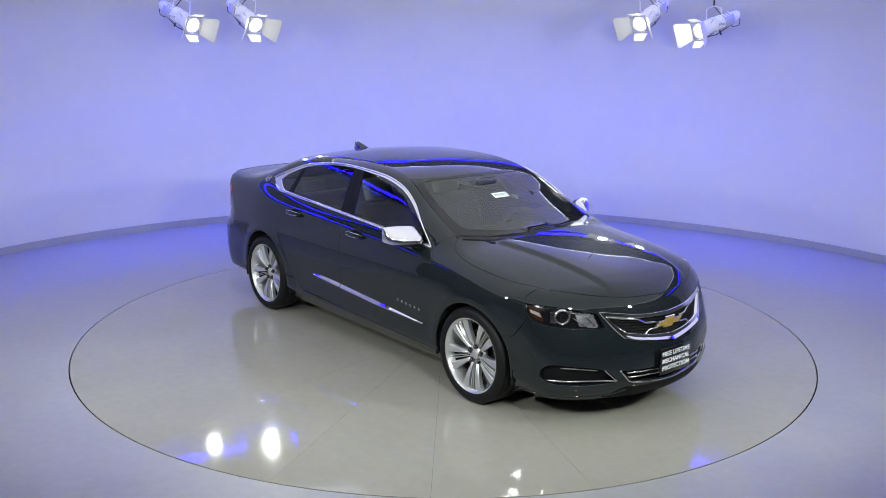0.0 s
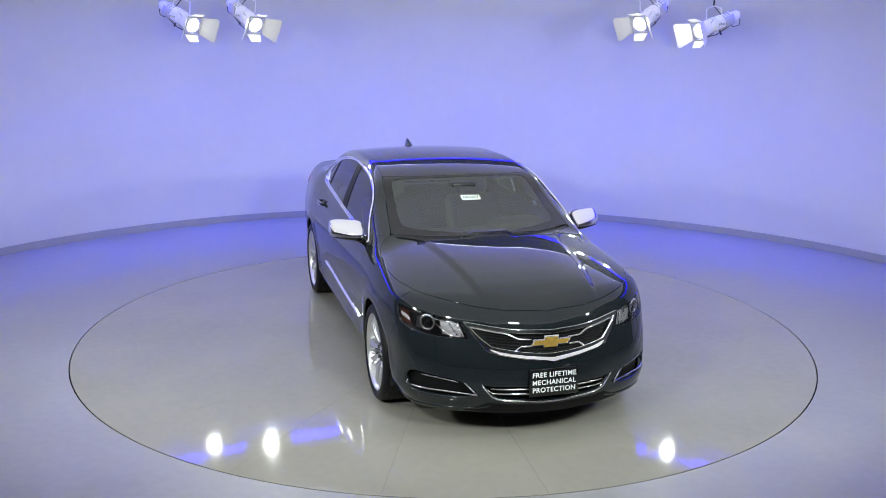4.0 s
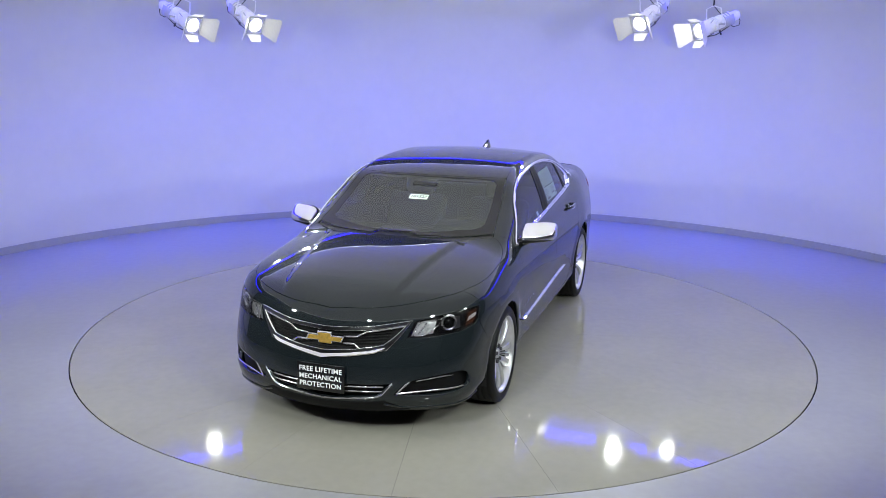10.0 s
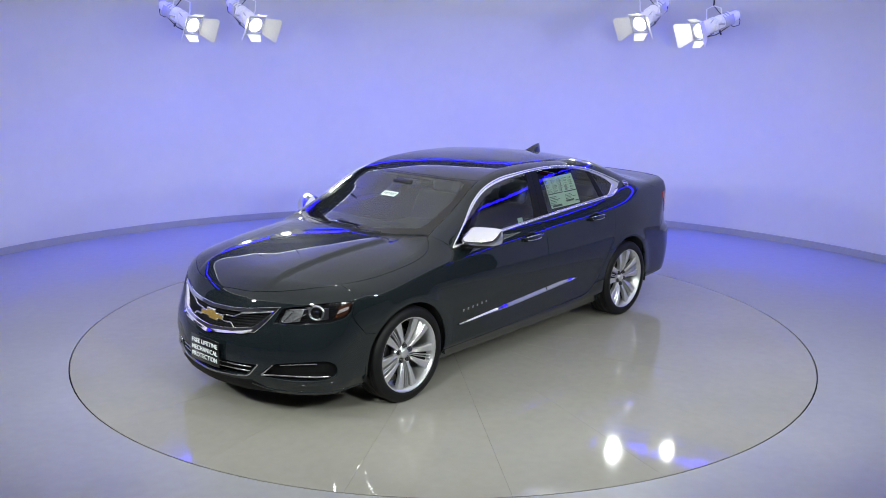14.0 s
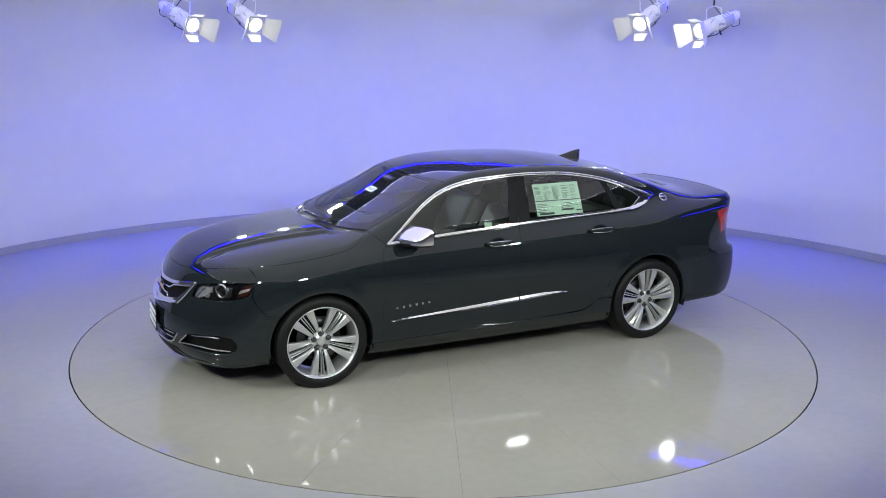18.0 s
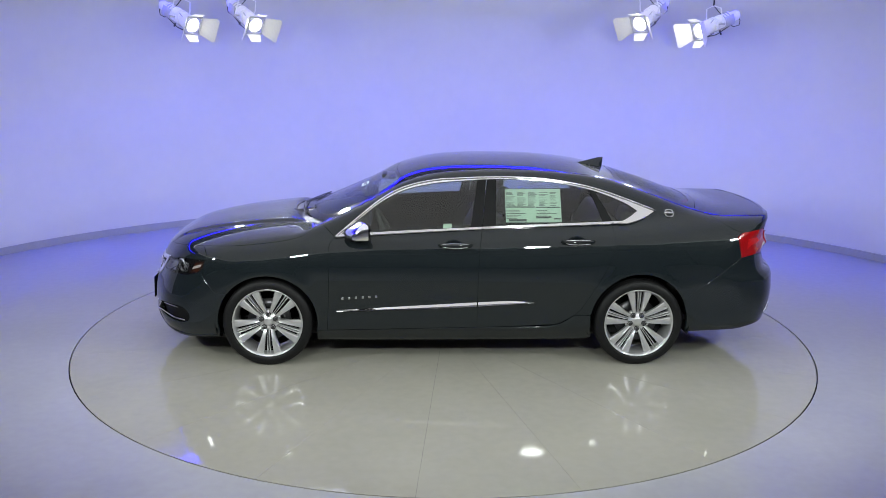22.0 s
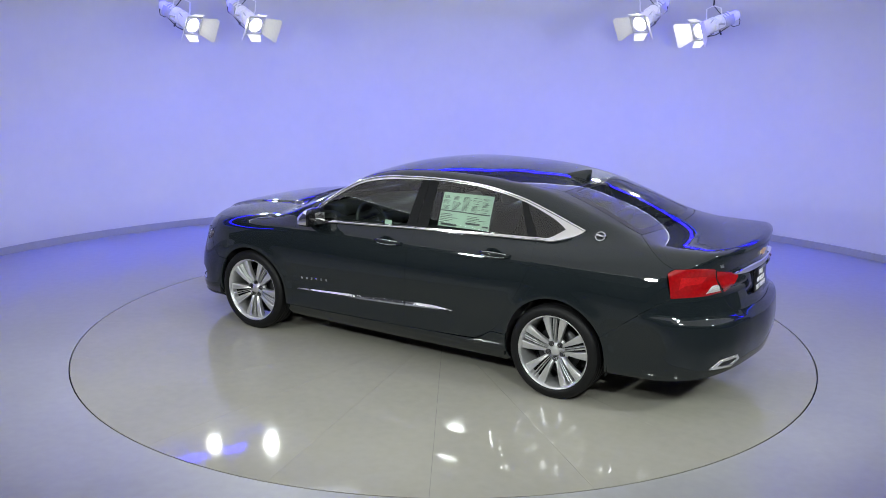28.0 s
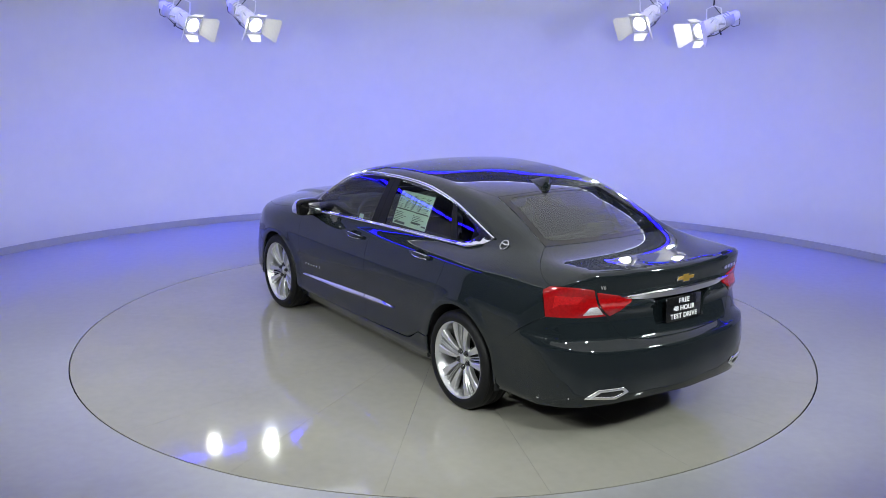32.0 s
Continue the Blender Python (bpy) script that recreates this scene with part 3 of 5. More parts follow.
lid_side = near([(-1.895, 0.572, 1.17), (-2.035, 0.725, 1.11), (-2.14, 0.785, 1.055), (-2.215, 0.795, 1.03)])
door_front = on_side([(0.968, 0.278), (0.952, 0.64), (0.950, 0.92), (0.905, 0.990)])
door_split = on_side([(-0.172, 0.305), (-0.175, 0.67), (-0.185, 0.90), (-0.206, 1.056)])
door_rear = on_side([(-0.78, 0.328), (-0.94, 0.42), (-1.01, 0.515), (-1.09, 0.65), (-1.165, 0.80), (-1.215, 0.95), (-1.20, 1.086)])
belt_f = on_side([(0.905, 0.992), (0.413, 1.023), (-0.206, 1.056)])
belt_r = on_side([(-0.206, 1.056), (-0.7, 1.075), (-1.20, 1.088)])
belt_tip = on_side([(-1.20, 1.090), (-1.33, 1.094), (-1.456, 1.133), (-1.542, 1.181)])
light_top = on_side([(-1.542, 1.181), (-1.285, 1.276), (-1.029, 1.354), (-0.73, 1.405), (-0.473, 1.420), (-0.259, 1.421), (-0.044, 1.413), (0.172, 1.396), (0.388, 1.345), (0.561, 1.256), (0.725, 1.136), (0.905, 0.990)])
seam_f = near([(1.90, 0.738, 0.905), (1.868, 0.845, 0.835), (1.90, 0.853, 0.712), (1.815, 0.89, 0.58)])
bumper_seam = near([(-2.205, 0.818, 0.838), (-2.03, 0.87, 0.72), (-1.765, 0.905, 0.512)])
lamp_low = near([(-2.205, 0.818, 0.838), (-2.391, 0.691, 0.856), (-2.462, 0.556, 0.866)])
lid_edge = near([(-2.43, 0.635, 1.028), (-2.449, 0.610, 0.924), (-2.468, 0.536, 0.828), (-2.525, 0.485, 0.745), (-2.56, 0.40, 0.716), (-2.58, 0.2, 0.708), (-2.585, 0, 0.706)])
lamp_top = near([(-2.215, 0.795, 1.030), (-2.314, 0.765, 1.040), (-2.43, 0.635, 1.028)])

headlamp_loop = chain(near([(2.262, 0.500, 0.672), (2.212, 0.530, 0.764)]), near([(2.212, 0.530, 0.764), (2.065, 0.723, 0.802), (1.955, 0.815, 0.812), (1.884, 0.852, 0.815)]),
                      near([(1.884, 0.852, 0.815), (1.93, 0.846, 0.725), (2.037, 0.789, 0.686)]), near([(2.037, 0.789, 0.686), (2.166, 0.665, 0.677), (2.262, 0.500, 0.672)]))
grille_loop = both(near([(2.358, 0, 0.722), (2.327, 0.25, 0.735), (2.216, 0.516, 0.770)]), near([(2.216, 0.516, 0.770), (2.29, 0.45, 0.67), (2.335, 0.39, 0.602)]), near([(2.335, 0.39, 0.602), (2.398, 0.172, 0.567), (2.417, 0, 0.553)]))
grille_in = both(near([(2.358, 0, 0.700), (2.327, 0.25, 0.715), (2.23, 0.490, 0.748)]), near([(2.23, 0.490, 0.748), (2.29, 0.43, 0.68), (2.335, 0.368, 0.630)]), near([(2.335, 0.368, 0.630), (2.398, 0.172, 0.600), (2.417, 0, 0.588)]))
intake_loop = both(near([(2.43, 0, 0.385), (2.36, 0.422, 0.392)]), near([(2.36, 0.422, 0.392), (2.385, 0.34, 0.312)]), near([(2.385, 0.34, 0.312), (2.428, 0, 0.283)]))
fog_loop = chain(near([(2.36, 0.45, 0.325), (2.294, 0.545, 0.412), (2.15, 0.745, 0.440), (2.06, 0.815, 0.430), (2.02, 0.838, 0.372), (2.07, 0.812, 0.318), (2.265, 0.607, 0.309), (2.36, 0.45, 0.325)]))

recess_loop = both(near([(-2.55, 0, 0.950), (-2.53, 0.25, 0.946)]), near([(-2.53, 0.25, 0.946), (-2.55, 0.215, 0.778)]), near([(-2.55, 0.215, 0.778), (-2.57, 0, 0.774)]))

# sheet metal
skin("hood", both(hood_front[:], hood_side, hood_rear), UP, PAINT, car, "dark metallic hood with raised creases", pitch=0.02)
skin("cowl", both(on_top([(1.275, 0), (1.245, 0.25), (1.145, 0.5), (1.03, 0.69)]), on_top([(1.03, 0.69), (1.0, 0.69)]), shield_low[::-1]), UP, BLACK, car, push=-0.008)
skin("roof", both(shield_top[::-1], roof_side, back_top), UP, PAINT, car, gap=0.002)
skins("fender", chain(hood_side, on_top([(1.03, 0.70), (1.0, 0.69)]), near([(1.0, 0.69, 1.02), (0.905, 0.82, 0.99)]), door_front[::-1], on_side([(0.968, 0.278), (1.045, 0.276)]),
                     arch(*ARCH_F[:2], 190, 38, ARCH_F[2]), seam_f[::-1]), AROUND, PAINT, TWO)
front_doors = skins("front_door", chain(belt_f, door_split[::-1], on_side([(-0.172, 0.305), (0.4, 0.292), (0.968, 0.278)]), door_front), AROUND, PAINT, TWO)
rear_doors = skins("rear_door", chain(belt_r, door_rear[::-1], on_side([(-0.78, 0.328), (-0.5, 0.315), (-0.172, 0.305)]), door_split), AROUND, PAINT, TWO)
skins("rocker_panel", chain(on_side([(1.045, 0.274), (0.4, 0.288), (-0.5, 0.311), (-0.78, 0.324), (-0.92, 0.400)]), on_side([(-0.92, 0.400), (-1.035, 0.40)]), arch(ARCH_R[0], ARCH_R[1], 9, -20, ARCH_R[2]), on_side([(-1.04, 0.205), (-1.03, 0.19), (0, 0.178), (1.05, 0.178)]), on_side([(1.05, 0.178), (1.047, 0.274)])), AROUND, PAINT, TWO)
skins("quarter_panel", chain(shield_side, roof_side, back_side, lid_side, near([(-2.215, 0.795, 1.030), (-2.170, 0.812, 1.0), (-2.205, 0.818, 0.838)]), bumper_seam, arch(ARCH_R[0], ARCH_R[1], 152, 11, ARCH_R[2]),
                            on_side([(-1.035, 0.405), (-0.925, 0.405)]), door_rear, belt_tip, light_top, near([(0.905, 0.82, 0.99), (1.0, 0.69, 1.02)])), AROUND, PAINT, TWO, gap=0.0016)
skin("front_bumper", both(hood_front, seam_f, arch(*ARCH_F[:2], 38, -12, ARCH_F[2]), on_side([(1.79, 0.25), (1.80, 0.205)]),
                          near([(1.80, 0.86, 0.195), (2.0, 0.80, 0.195), (2.2, 0.66, 0.195), (2.33, 0.4, 0.195), (2.37, 0, 0.195)])), FRONT, PAINT, car, holes=[headlamp_loop, headlamp_loop * [1, -1, 1], grille_loop, intake_loop, fog_loop, fog_loop * [1, -1, 1]], lip=0.03)
skin("rear_bumper", both(lid_edge[::-1][:-1], near([(-2.47, 0.54, 0.83), (-2.462, 0.556, 0.866)]), lamp_low[::-1], bumper_seam, arch(ARCH_R[0], ARCH_R[1], 154, 185, ARCH_R[2]),
                         near([(-1.80, 0.88, 0.25), (-2.05, 0.85, 0.265), (-2.36, 0.74, 0.30), (-2.55, 0.5, 0.33), (-2.61, 0.2, 0.345), (-2.62, 0, 0.345)])), REAR, PAINT, car, lip=0.03, gap=0.001)
skin("trunk_lid", both(back_low[::-1], lid_side, lamp_top, lid_edge), REAR, PAINT, car, "dark metallic trunk lid with a raised lip", holes=[recess_loop], lip=0.03)

# glass
skin("windshield", both(shield_low, shield_side, shield_top), UP, SHIELD, car, "clear windshield", gap=0.004, push=-0.002, lip=0.004)
skin("rear_window", both(back_top[::-1], back_side, back_low), UP, SHIELD, car, "clear rear window", gap=0.004, push=-0.002, lip=0.004)
glass_top = [(-1.4, 1.181), (-1.285, 1.248), (-1.029, 1.338), (-0.731, 1.391), (-0.474, 1.409), (-0.259, 1.41), (-0.045, 1.398), (0.17, 1.378), (0.384, 1.33), (0.557, 1.244), (0.722, 1.124), (0.862, 1.01)]
glass_low = [(0.862, 1.010), (0.413, 1.040), (-0.228, 1.071), (-0.7, 1.092), (-1.20, 1.108), (-1.30, 1.118), (-1.40, 1.181)]
opening = chain(on_side(glass_top), on_side(glass_low))
chrome_loop = chain(belt_f, belt_r, belt_tip, light_top)
skins("window_trim", chrome_loop, AROUND, CHROME, TWO, "chrome window surround", holes=[opening], gap=0.001, push=0.005, lip=0.01)
g_top, g_low = curve(sorted(glass_top)), curve(sorted(glass_low))


def pane_loop(a, b, c, d):
    """A pane between two slanting edges: top x and foot x of each."""
    xs = [x for x in np.linspace(a, c, 24)]
    zs = np.minimum(g_top(xs), 1.418)
    top = on_side([(x, z) for x, z in zip(xs, zs)], corner=True)
    foot = [(x, float(g_low(x))) for x in np.linspace(b, d, 16)]
    return chain(top, on_side([(c, float(g_top(c))), (d, float(g_low(d)))]), on_side(foot[::-1], corner=True), on_side([(b, float(g_low(b))), (a, float(g_top(a)))]))


for name, q, mat, push, who in (("side_window", (0.853, 0.856, -0.174, -0.121), TINT, -0.004, front_doors), ("side_window", (-0.311, -0.304, -1.03, -1.135), TINT, -0.004, rear_doors),
                                ("quarter_window", (-1.072, -1.20, -1.385, -1.385), TINT, -0.004, TWO), ("pillar_trim", (-0.170, -0.117, -0.239, -0.204), MATT_BLACK, 0.0, front_doors),
                                ("pillar_trim", (-0.243, -0.208, -0.315, -0.308), MATT_BLACK, 0.0, rear_doors), ("pillar_trim", (-1.026, -1.131, -1.076, -1.204), MATT_BLACK, 0.0, rear_doors)):
    skins(name, pane_loop(*q), AROUND, mat, who, gap=0.001, push=push, lip=0.004)

# underbody and wheel wells keep the inside dark
floor_pan = block(3.5, 1.46, 0.10, 0.02, at=(-0.02, 0, 0.25))
part("floor_pan", floor_pan, DARK, car)


def wheel_well(x0, s):
    bm = bmesh.new()
    n = 24
    rows = []
    for y in (0.60, 0.885):
        rows.append([bm.verts.new((x0 + 0.40 * math.cos(a), s * y, HUB_Z + 0.40 * math.sin(a))) for a in [math.pi * (-0.08 + 1.16 * k / n) for k in range(n + 1)]])
    for k in range(n):
        bm.faces.new((rows[0][k], rows[0][k + 1], rows[1][k + 1], rows[1][k]))
    bm.faces.new(rows[0])
    return bm


for x0 in AXLES:
    for s in (1, -1):
        part("wheel_well", wheel_well(x0, s), DARK, car)


def tyre_mesh():
    w = 0.118
    prof = [(0.260, -w * 0.82), (0.268, -w * 0.95), (0.290, -w), (0.318, -w * 0.96), (0.333, -w * 0.84)]
    for g in (-0.62, -0.22, 0.22, 0.62):
        prof += [(TYRE_R, w * (g - 0.1)), (TYRE_R - 0.006, w * (g - 0.035)), (TYRE_R - 0.006, w * (g + 0.035)), (TYRE_R, w * (g + 0.1))]
    prof += [(0.333, w * 0.84), (0.318, w * 0.96), (0.290, w), (0.268, w * 0.95), (0.260, w * 0.82)]
    return lathe(prof, 96, "y", closed=True)


def rim_barrel():
    return lathe([(0.256, -0.09), (0.264, -0.095), (0.264, 0.098), (0.270, 0.104), (0.268, 0.109), (0.262, 0.110), (0.256, 0.103), (0.250, 0.085), (0.238, 0.055), (0.232, 0.0), (0.230, -0.06), (0.250, -0.09)], 96, "y", closed=True)


def spoke(angle, side0, side1, width0, width1, r0=0.052, r1=0.256, drop=0.0):
    """One blade of the wheel, facing +y: it leaves the hub side0 beside its pair's middle line and meets the rim at side1."""
    bm = bmesh.new()
    rings = []
    for k in range(8):
        t = k / 7
        r, w = r0 + (r1 - r0) * t, (width0 + (width1 - width0) * t ** 1.2) / 2
        y = 0.052 + 0.036 * t + 0.014 * math.sin(math.pi * t ** 0.8) - drop * (0.4 + 0.6 * t)
        mid = side0 + (side1 - side0) * t
        rings.append([bm.verts.new(p) for p in ((r, y - 0.035, mid - w), (r, y - 0.005, mid - w), (r, y, mid - w * 0.78), (r, y - 0.003, mid), (r, y, mid + w * 0.78), (r, y - 0.005, mid + w), (r, y - 0.035, mid + w))])
    for a, b in zip(rings, rings[1:]):
        for k in range(7):
            bm.faces.new((a[k], a[(k + 1) % 7], b[(k + 1) % 7], b[k]))
    bm.faces.new(rings[0])
    bm.faces.new(rings[-1])
    bmesh.ops.recalc_face_normals(bm, faces=bm.faces)
    bmesh.ops.rotate(bm, cent=(0, 0, 0), matrix=Matrix.Rotation(-angle, 3, "Y"), verts=bm.verts)
    return bm


wheel = new("wheel")
wheel.parent = car
part("tyre", tyre_mesh(), RUBBER, wheel, "black low-profile tyre")
part("rim", rim_barrel(), ALLOY, wheel, "silver alloy rim")
part("brake_disc", lathe([(0.07, -0.02), (0.165, -0.02), (0.165, 0.0), (0.07, 0.0)], 48, "y", closed=True), NUT, wheel)
hub = lathe([(0.001, 0.066), (0.030, 0.066), (0.034, 0.062), (0.036, 0.052), (0.060, 0.050), (0.078, 0.040), (0.080, 0.0), (0.001, 0.0)], 40, "y")
part("hub", hub, ALLOY, wheel)
for k in range(5):
    base = 2 * math.pi * k / 5 - math.pi / 2
    for side in (1, -1):
        part("spoke", spoke(base, side * 0.0220, side * 0.0690, 0.021, 0.064, r1=0.250), ALLOY, wheel)
        part("rib", spoke(base, side * 0.0050, side * 0.0100, 0.0050, 0.0100, drop=0.006), ALLOY, wheel)
    part("spoke_web", spoke(base, 0, 0, 0.05, 0.13, r1=0.250, drop=0.036), MATT_BLACK, wheel)
    a = base + math.pi / 5
    part("spoke_root", tube([(0.045 * math.cos(a), 0.040, 0.045 * math.sin(a)), (0.095 * math.cos(a), 0.036, 0.095 * math.sin(a))], 0.02, 8, [0.022, 0.012]), ALLOY, wheel)
    nut = lathe([(0.0135, 0.0), (0.0135, 0.024), (0.010, 0.028), (0.001, 0.028)], 6, "y")
    bmesh.ops.translate(nut, vec=(0.057 * math.cos(a), 0.047, 0.057 * math.sin(a)), verts=nut.verts)
    part("wheel_nut", nut, NUT, wheel)
    pocket = lathe([(0.016, 0.0), (0.020, 0.0), (0.020, 0.012), (0.016, 0.012)], 14, "y", closed=True)
    bmesh.ops.translate(pocket, vec=(0.057 * math.cos(a), 0.046, 0.057 * math.sin(a)), verts=pocket.verts)
    part("nut_pocket", pocket, BLACK, wheel)
TURNED = pose(0, 0, 0, 0, 0, 180)
WHEEL_Y = 0.795
wheel.matrix_basis = pose(AXLES[0], WHEEL_Y, HUB_Z)
copy_thing(wheel, pose(AXLES[1], WHEEL_Y, HUB_Z, 0, 36, 0))
copy_thing(wheel, pose(AXLES[0], -WHEEL_Y, HUB_Z) @ TURNED)
copy_thing(wheel, pose(AXLES[1], -WHEEL_Y, HUB_Z) @ TURNED)

# ---------------------------------------------------------------- details of the car


def bar_on(name, line, r, mat, parents, label="", flat=0.6, out=0.5, ends=True):
    """A slim trim bar along a line on the skin, on both sides or, with one parent, as given."""
    line = np.array(line)
    nrm = outward(line)
    pts = line + nrm * r * out
    meshes = []
    for s in ((1, -1) if len(parents) == 2 else (1,)):
        taper = [r * (0.45 if ends and k in (0, len(pts) - 1) else 1.0) for k in range(len(pts))]
        bm = tube([tuple(q * [1, s, 1]) for q in pts], r, 8, taper)
        meshes.append(part(name, bm, mat, parents[0 if s == 1 else 1], label))
    return meshes


def lettering(name, text, size, mat, parent, m, label="", deep=0.0015, align="CENTER", spacing=1.0):
    data = bpy.data.curves.new(name, "FONT")
    data.body, data.size, data.extrude, data.align_x, data.align_y = text, size, deep, align, "CENTER"
    data.offset, data.space_character = size * 0.012, spacing
    ob = new(name, data)
    bpy.context.view_layer.update()
    me = bpy.data.meshes.new_from_object(ob.evaluated_get(bpy.context.evaluated_depsgraph_get()))
    bpy.data.objects.remove(ob)
    return part(name, me, mat, parent, label, m)


def upright(x, y, z, heading, lean=0.0):
    """A pose whose xy-plane stands up and faces that heading, for signs and plates."""
    return pose(x, y, z, 0, 0, heading) @ pose(0, 0, 0, 90 - lean, 0, 90)


# inner linings, so that nothing shows through the gaps
skins("door_lining", chain(belt_f, door_split[::-1], on_side([(-0.172, 0.305), (0.968, 0.278)]), door_front), AROUND, DARK, front_doors, push=-0.03, lip=0, gap=-0.03, pitch=0.08)
skins("door_lining", chain(belt_r, door_rear[::-1], on_side([(-0.78, 0.328), (-0.172, 0.305)]), door_split), AROUND, DARK, rear_doors, push=-0.03, lip=0, gap=-0.03, pitch=0.08)
skin("inner_hood", both(hood_front, hood_side, hood_rear), UP, DARK, car, push=-0.03, lip=0, gap=-0.02, pitch=0.08)
skin("headliner", both(shield_top[::-1], roof_side, back_top), UP, STITCH, car, push=-0.035, lip=0, gap=-0.01, pitch=0.06)
tray = prism([(1.75, -0.78), (2.0, -0.74), (2.2, -0.60), (2.32, -0.3), (2.35, 0), (2.32, 0.3), (2.2, 0.60), (2.0, 0.74), (1.75, 0.78)], 0.02)
bmesh.ops.translate(tray, vec=(0, 0, 0.19), verts=tray.verts)
part("undertray", tray, DARK, car)
rear_tray = prism([(-1.8, -0.78), (-2.1, -0.76), (-2.4, -0.60), (-2.5, 0), (-2.4, 0.60), (-2.1, 0.76), (-1.8, 0.78)], 0.05)
bmesh.ops.translate(rear_tray, vec=(0, 0, 0.325), verts=rear_tray.verts)
part("rear_undertray", rear_tray, DARK, car)

# headlamps
for s in (1, -1):
    lamp = part("headlamp", sheet_mesh("headlamp", sheet(headlamp_loop, FRONT, push=-0.034, lip=0, gap=-0.004), s < 0), GLOSS_BLACK, car, "clear headlamp with a projector and an amber corner")

    def inset(name, loop, mat, push, label="", lip=0.01):
        return part(name, sheet_mesh(name, sheet(loop, FRONT, push=push, lip=lip, gap=0.001, pitch=0.015), s < 0), mat, lamp, label)

    inset("reflector", chain(near([(2.250, 0.522, 0.680), (2.203, 0.548, 0.760)]), near([(2.203, 0.548, 0.760), (2.135, 0.652, 0.774)]), near([(2.135, 0.652, 0.774), (2.170, 0.640, 0.690)]), near([(2.170, 0.640, 0.690), (2.250, 0.522, 0.680)])), REFLECTOR, -0.018, "faceted silver reflector")
    inset("chrome_wing", chain(near([(2.066, 0.741, 0.782), (2.028, 0.770, 0.776)]), near([(2.028, 0.770, 0.776), (2.040, 0.780, 0.707)]), near([(2.040, 0.780, 0.707), (2.072, 0.757, 0.702)]), near([(2.072, 0.757, 0.702), (2.066, 0.741, 0.782)])), CHROME, -0.014)
    inset("amber_corner", chain(near([(2.009, 0.803, 0.706), (1.968, 0.812, 0.790)]), near([(1.968, 0.812, 0.790), (1.900, 0.848, 0.800)]), near([(1.900, 0.848, 0.800), (1.935, 0.843, 0.735), (2.009, 0.803, 0.706)])), AMBER, -0.012, "amber corner lens")
    inset("marker_strip", chain(near([(1.99, 0.806, 0.735), (1.975, 0.812, 0.762)]), near([(1.975, 0.812, 0.762), (1.915, 0.846, 0.782)]), near([(1.915, 0.846, 0.782), (1.925, 0.843, 0.760)]), near([(1.925, 0.843, 0.760), (1.99, 0.806, 0.735)])), CLEAR_WHITE, -0.008)
    for pts in ([(2.244, 0.533, 0.682), (2.199, 0.562, 0.757), (2.150, 0.640, 0.767), (2.10, 0.69, 0.775)], [(2.244, 0.533, 0.682), (2.205, 0.595, 0.685), (2.165, 0.640, 0.715), (2.130, 0.668, 0.742)], [(2.228, 0.560, 0.690), (2.180, 0.600, 0.756)]):
        l = near(pts)
        part("lamp_trim", tube([tuple(v * [1, s, 1]) for v in l - outward(l) * 0.010], 0.0045, 6), CHROME, lamp)
    at = Vector((2.075, 0.705 * s, 0.742))
    face = look(at, at - Vector((0.80, 0.60 * s, 0.0)))
    part("projector_ring", lathe([(0.033, 0.000), (0.036, 0.008), (0.044, 0.016), (0.052, 0.014), (0.055, 0.006), (0.052, -0.01), (0.033, -0.01)], 32, closed=True), SATIN, lamp, m=face)
    part("projector", lathe([(0.001, 0.016), (0.012, 0.014), (0.022, 0.008), (0.029, -0.004), (0.029, -0.02), (0.001, -0.02)], 28), GLOSS_BLACK, lamp, m=face)
    part("lens_cover", sheet_mesh("lens_cover", sheet(headlamp_loop, FRONT, push=0.0, lip=0.02, gap=0.003), s < 0), LENS, lamp, "clear plastic lens cover")

# grille
grille = part("grille", sheet_mesh("grille", sheet(grille_loop, FRONT, push=0.008, gap=0.0, holes=[grille_in], lip=0.035, pitch=0.02)), CHROME, car, "black grille with chrome surround and gold emblem")
part("grille_backing", sheet_mesh("grille_backing", sheet(grille_loop, FRONT, push=-0.035, gap=-0.01, lip=0)), MATT_BLACK, grille)
for k in range(7):
    z = 0.612 + 0.017 * k
    w = 0.36 + 0.10 * k / 6
    line = near([(2.36, y, z + 0.025 * (abs(y) / 0.4) ** 1.5) for y in np.linspace(-w, w, 15)])
    fl = on_nose([(y, z) for _, y, z in line], corner=True, pitch=0.05)
    part("slat", tube([tuple(q) for q in fl - outward(fl) * 0.018], 0.0030, 6), MATT_BLACK, grille)
for s in (1, -1):
    for pts in ([(0.492, 0.742), (0.40, 0.728), (0.262, 0.706), (0.205, 0.676), (0.12, 0.672)], [(0.44, 0.665), (0.385, 0.628), (0.345, 0.622), (0.232, 0.606), (0.192, 0.634), (0.12, 0.634)]):
        l = on_nose([(y * s, z) for y, z in pts], corner=True)
        part("grille_trim", tube([tuple(q) for q in l + outward(l) * -0.002], 0.0058, 8), CHROME, grille)
tie = prism([(-0.122, -0.014), (-0.105, 0.016), (-0.042, 0.016), (-0.042, 0.036), (0.042, 0.036), (0.042, 0.016), (0.122, 0.016), (0.105, -0.014), (0.042, -0.014), (0.042, -0.034), (-0.042, -0.034), (-0.042, -0.014)], 0.012, 0.004)
EMBLEM_EDGE = prism([(-0.134, -0.020), (-0.112, 0.022), (-0.048, 0.022), (-0.048, 0.042), (0.048, 0.042), (0.048, 0.022), (0.134, 0.022), (0.112, -0.020), (0.048, -0.020), (0.048, -0.040), (-0.048, -0.040), (-0.048, -0.020)], 0.012, 0.003)
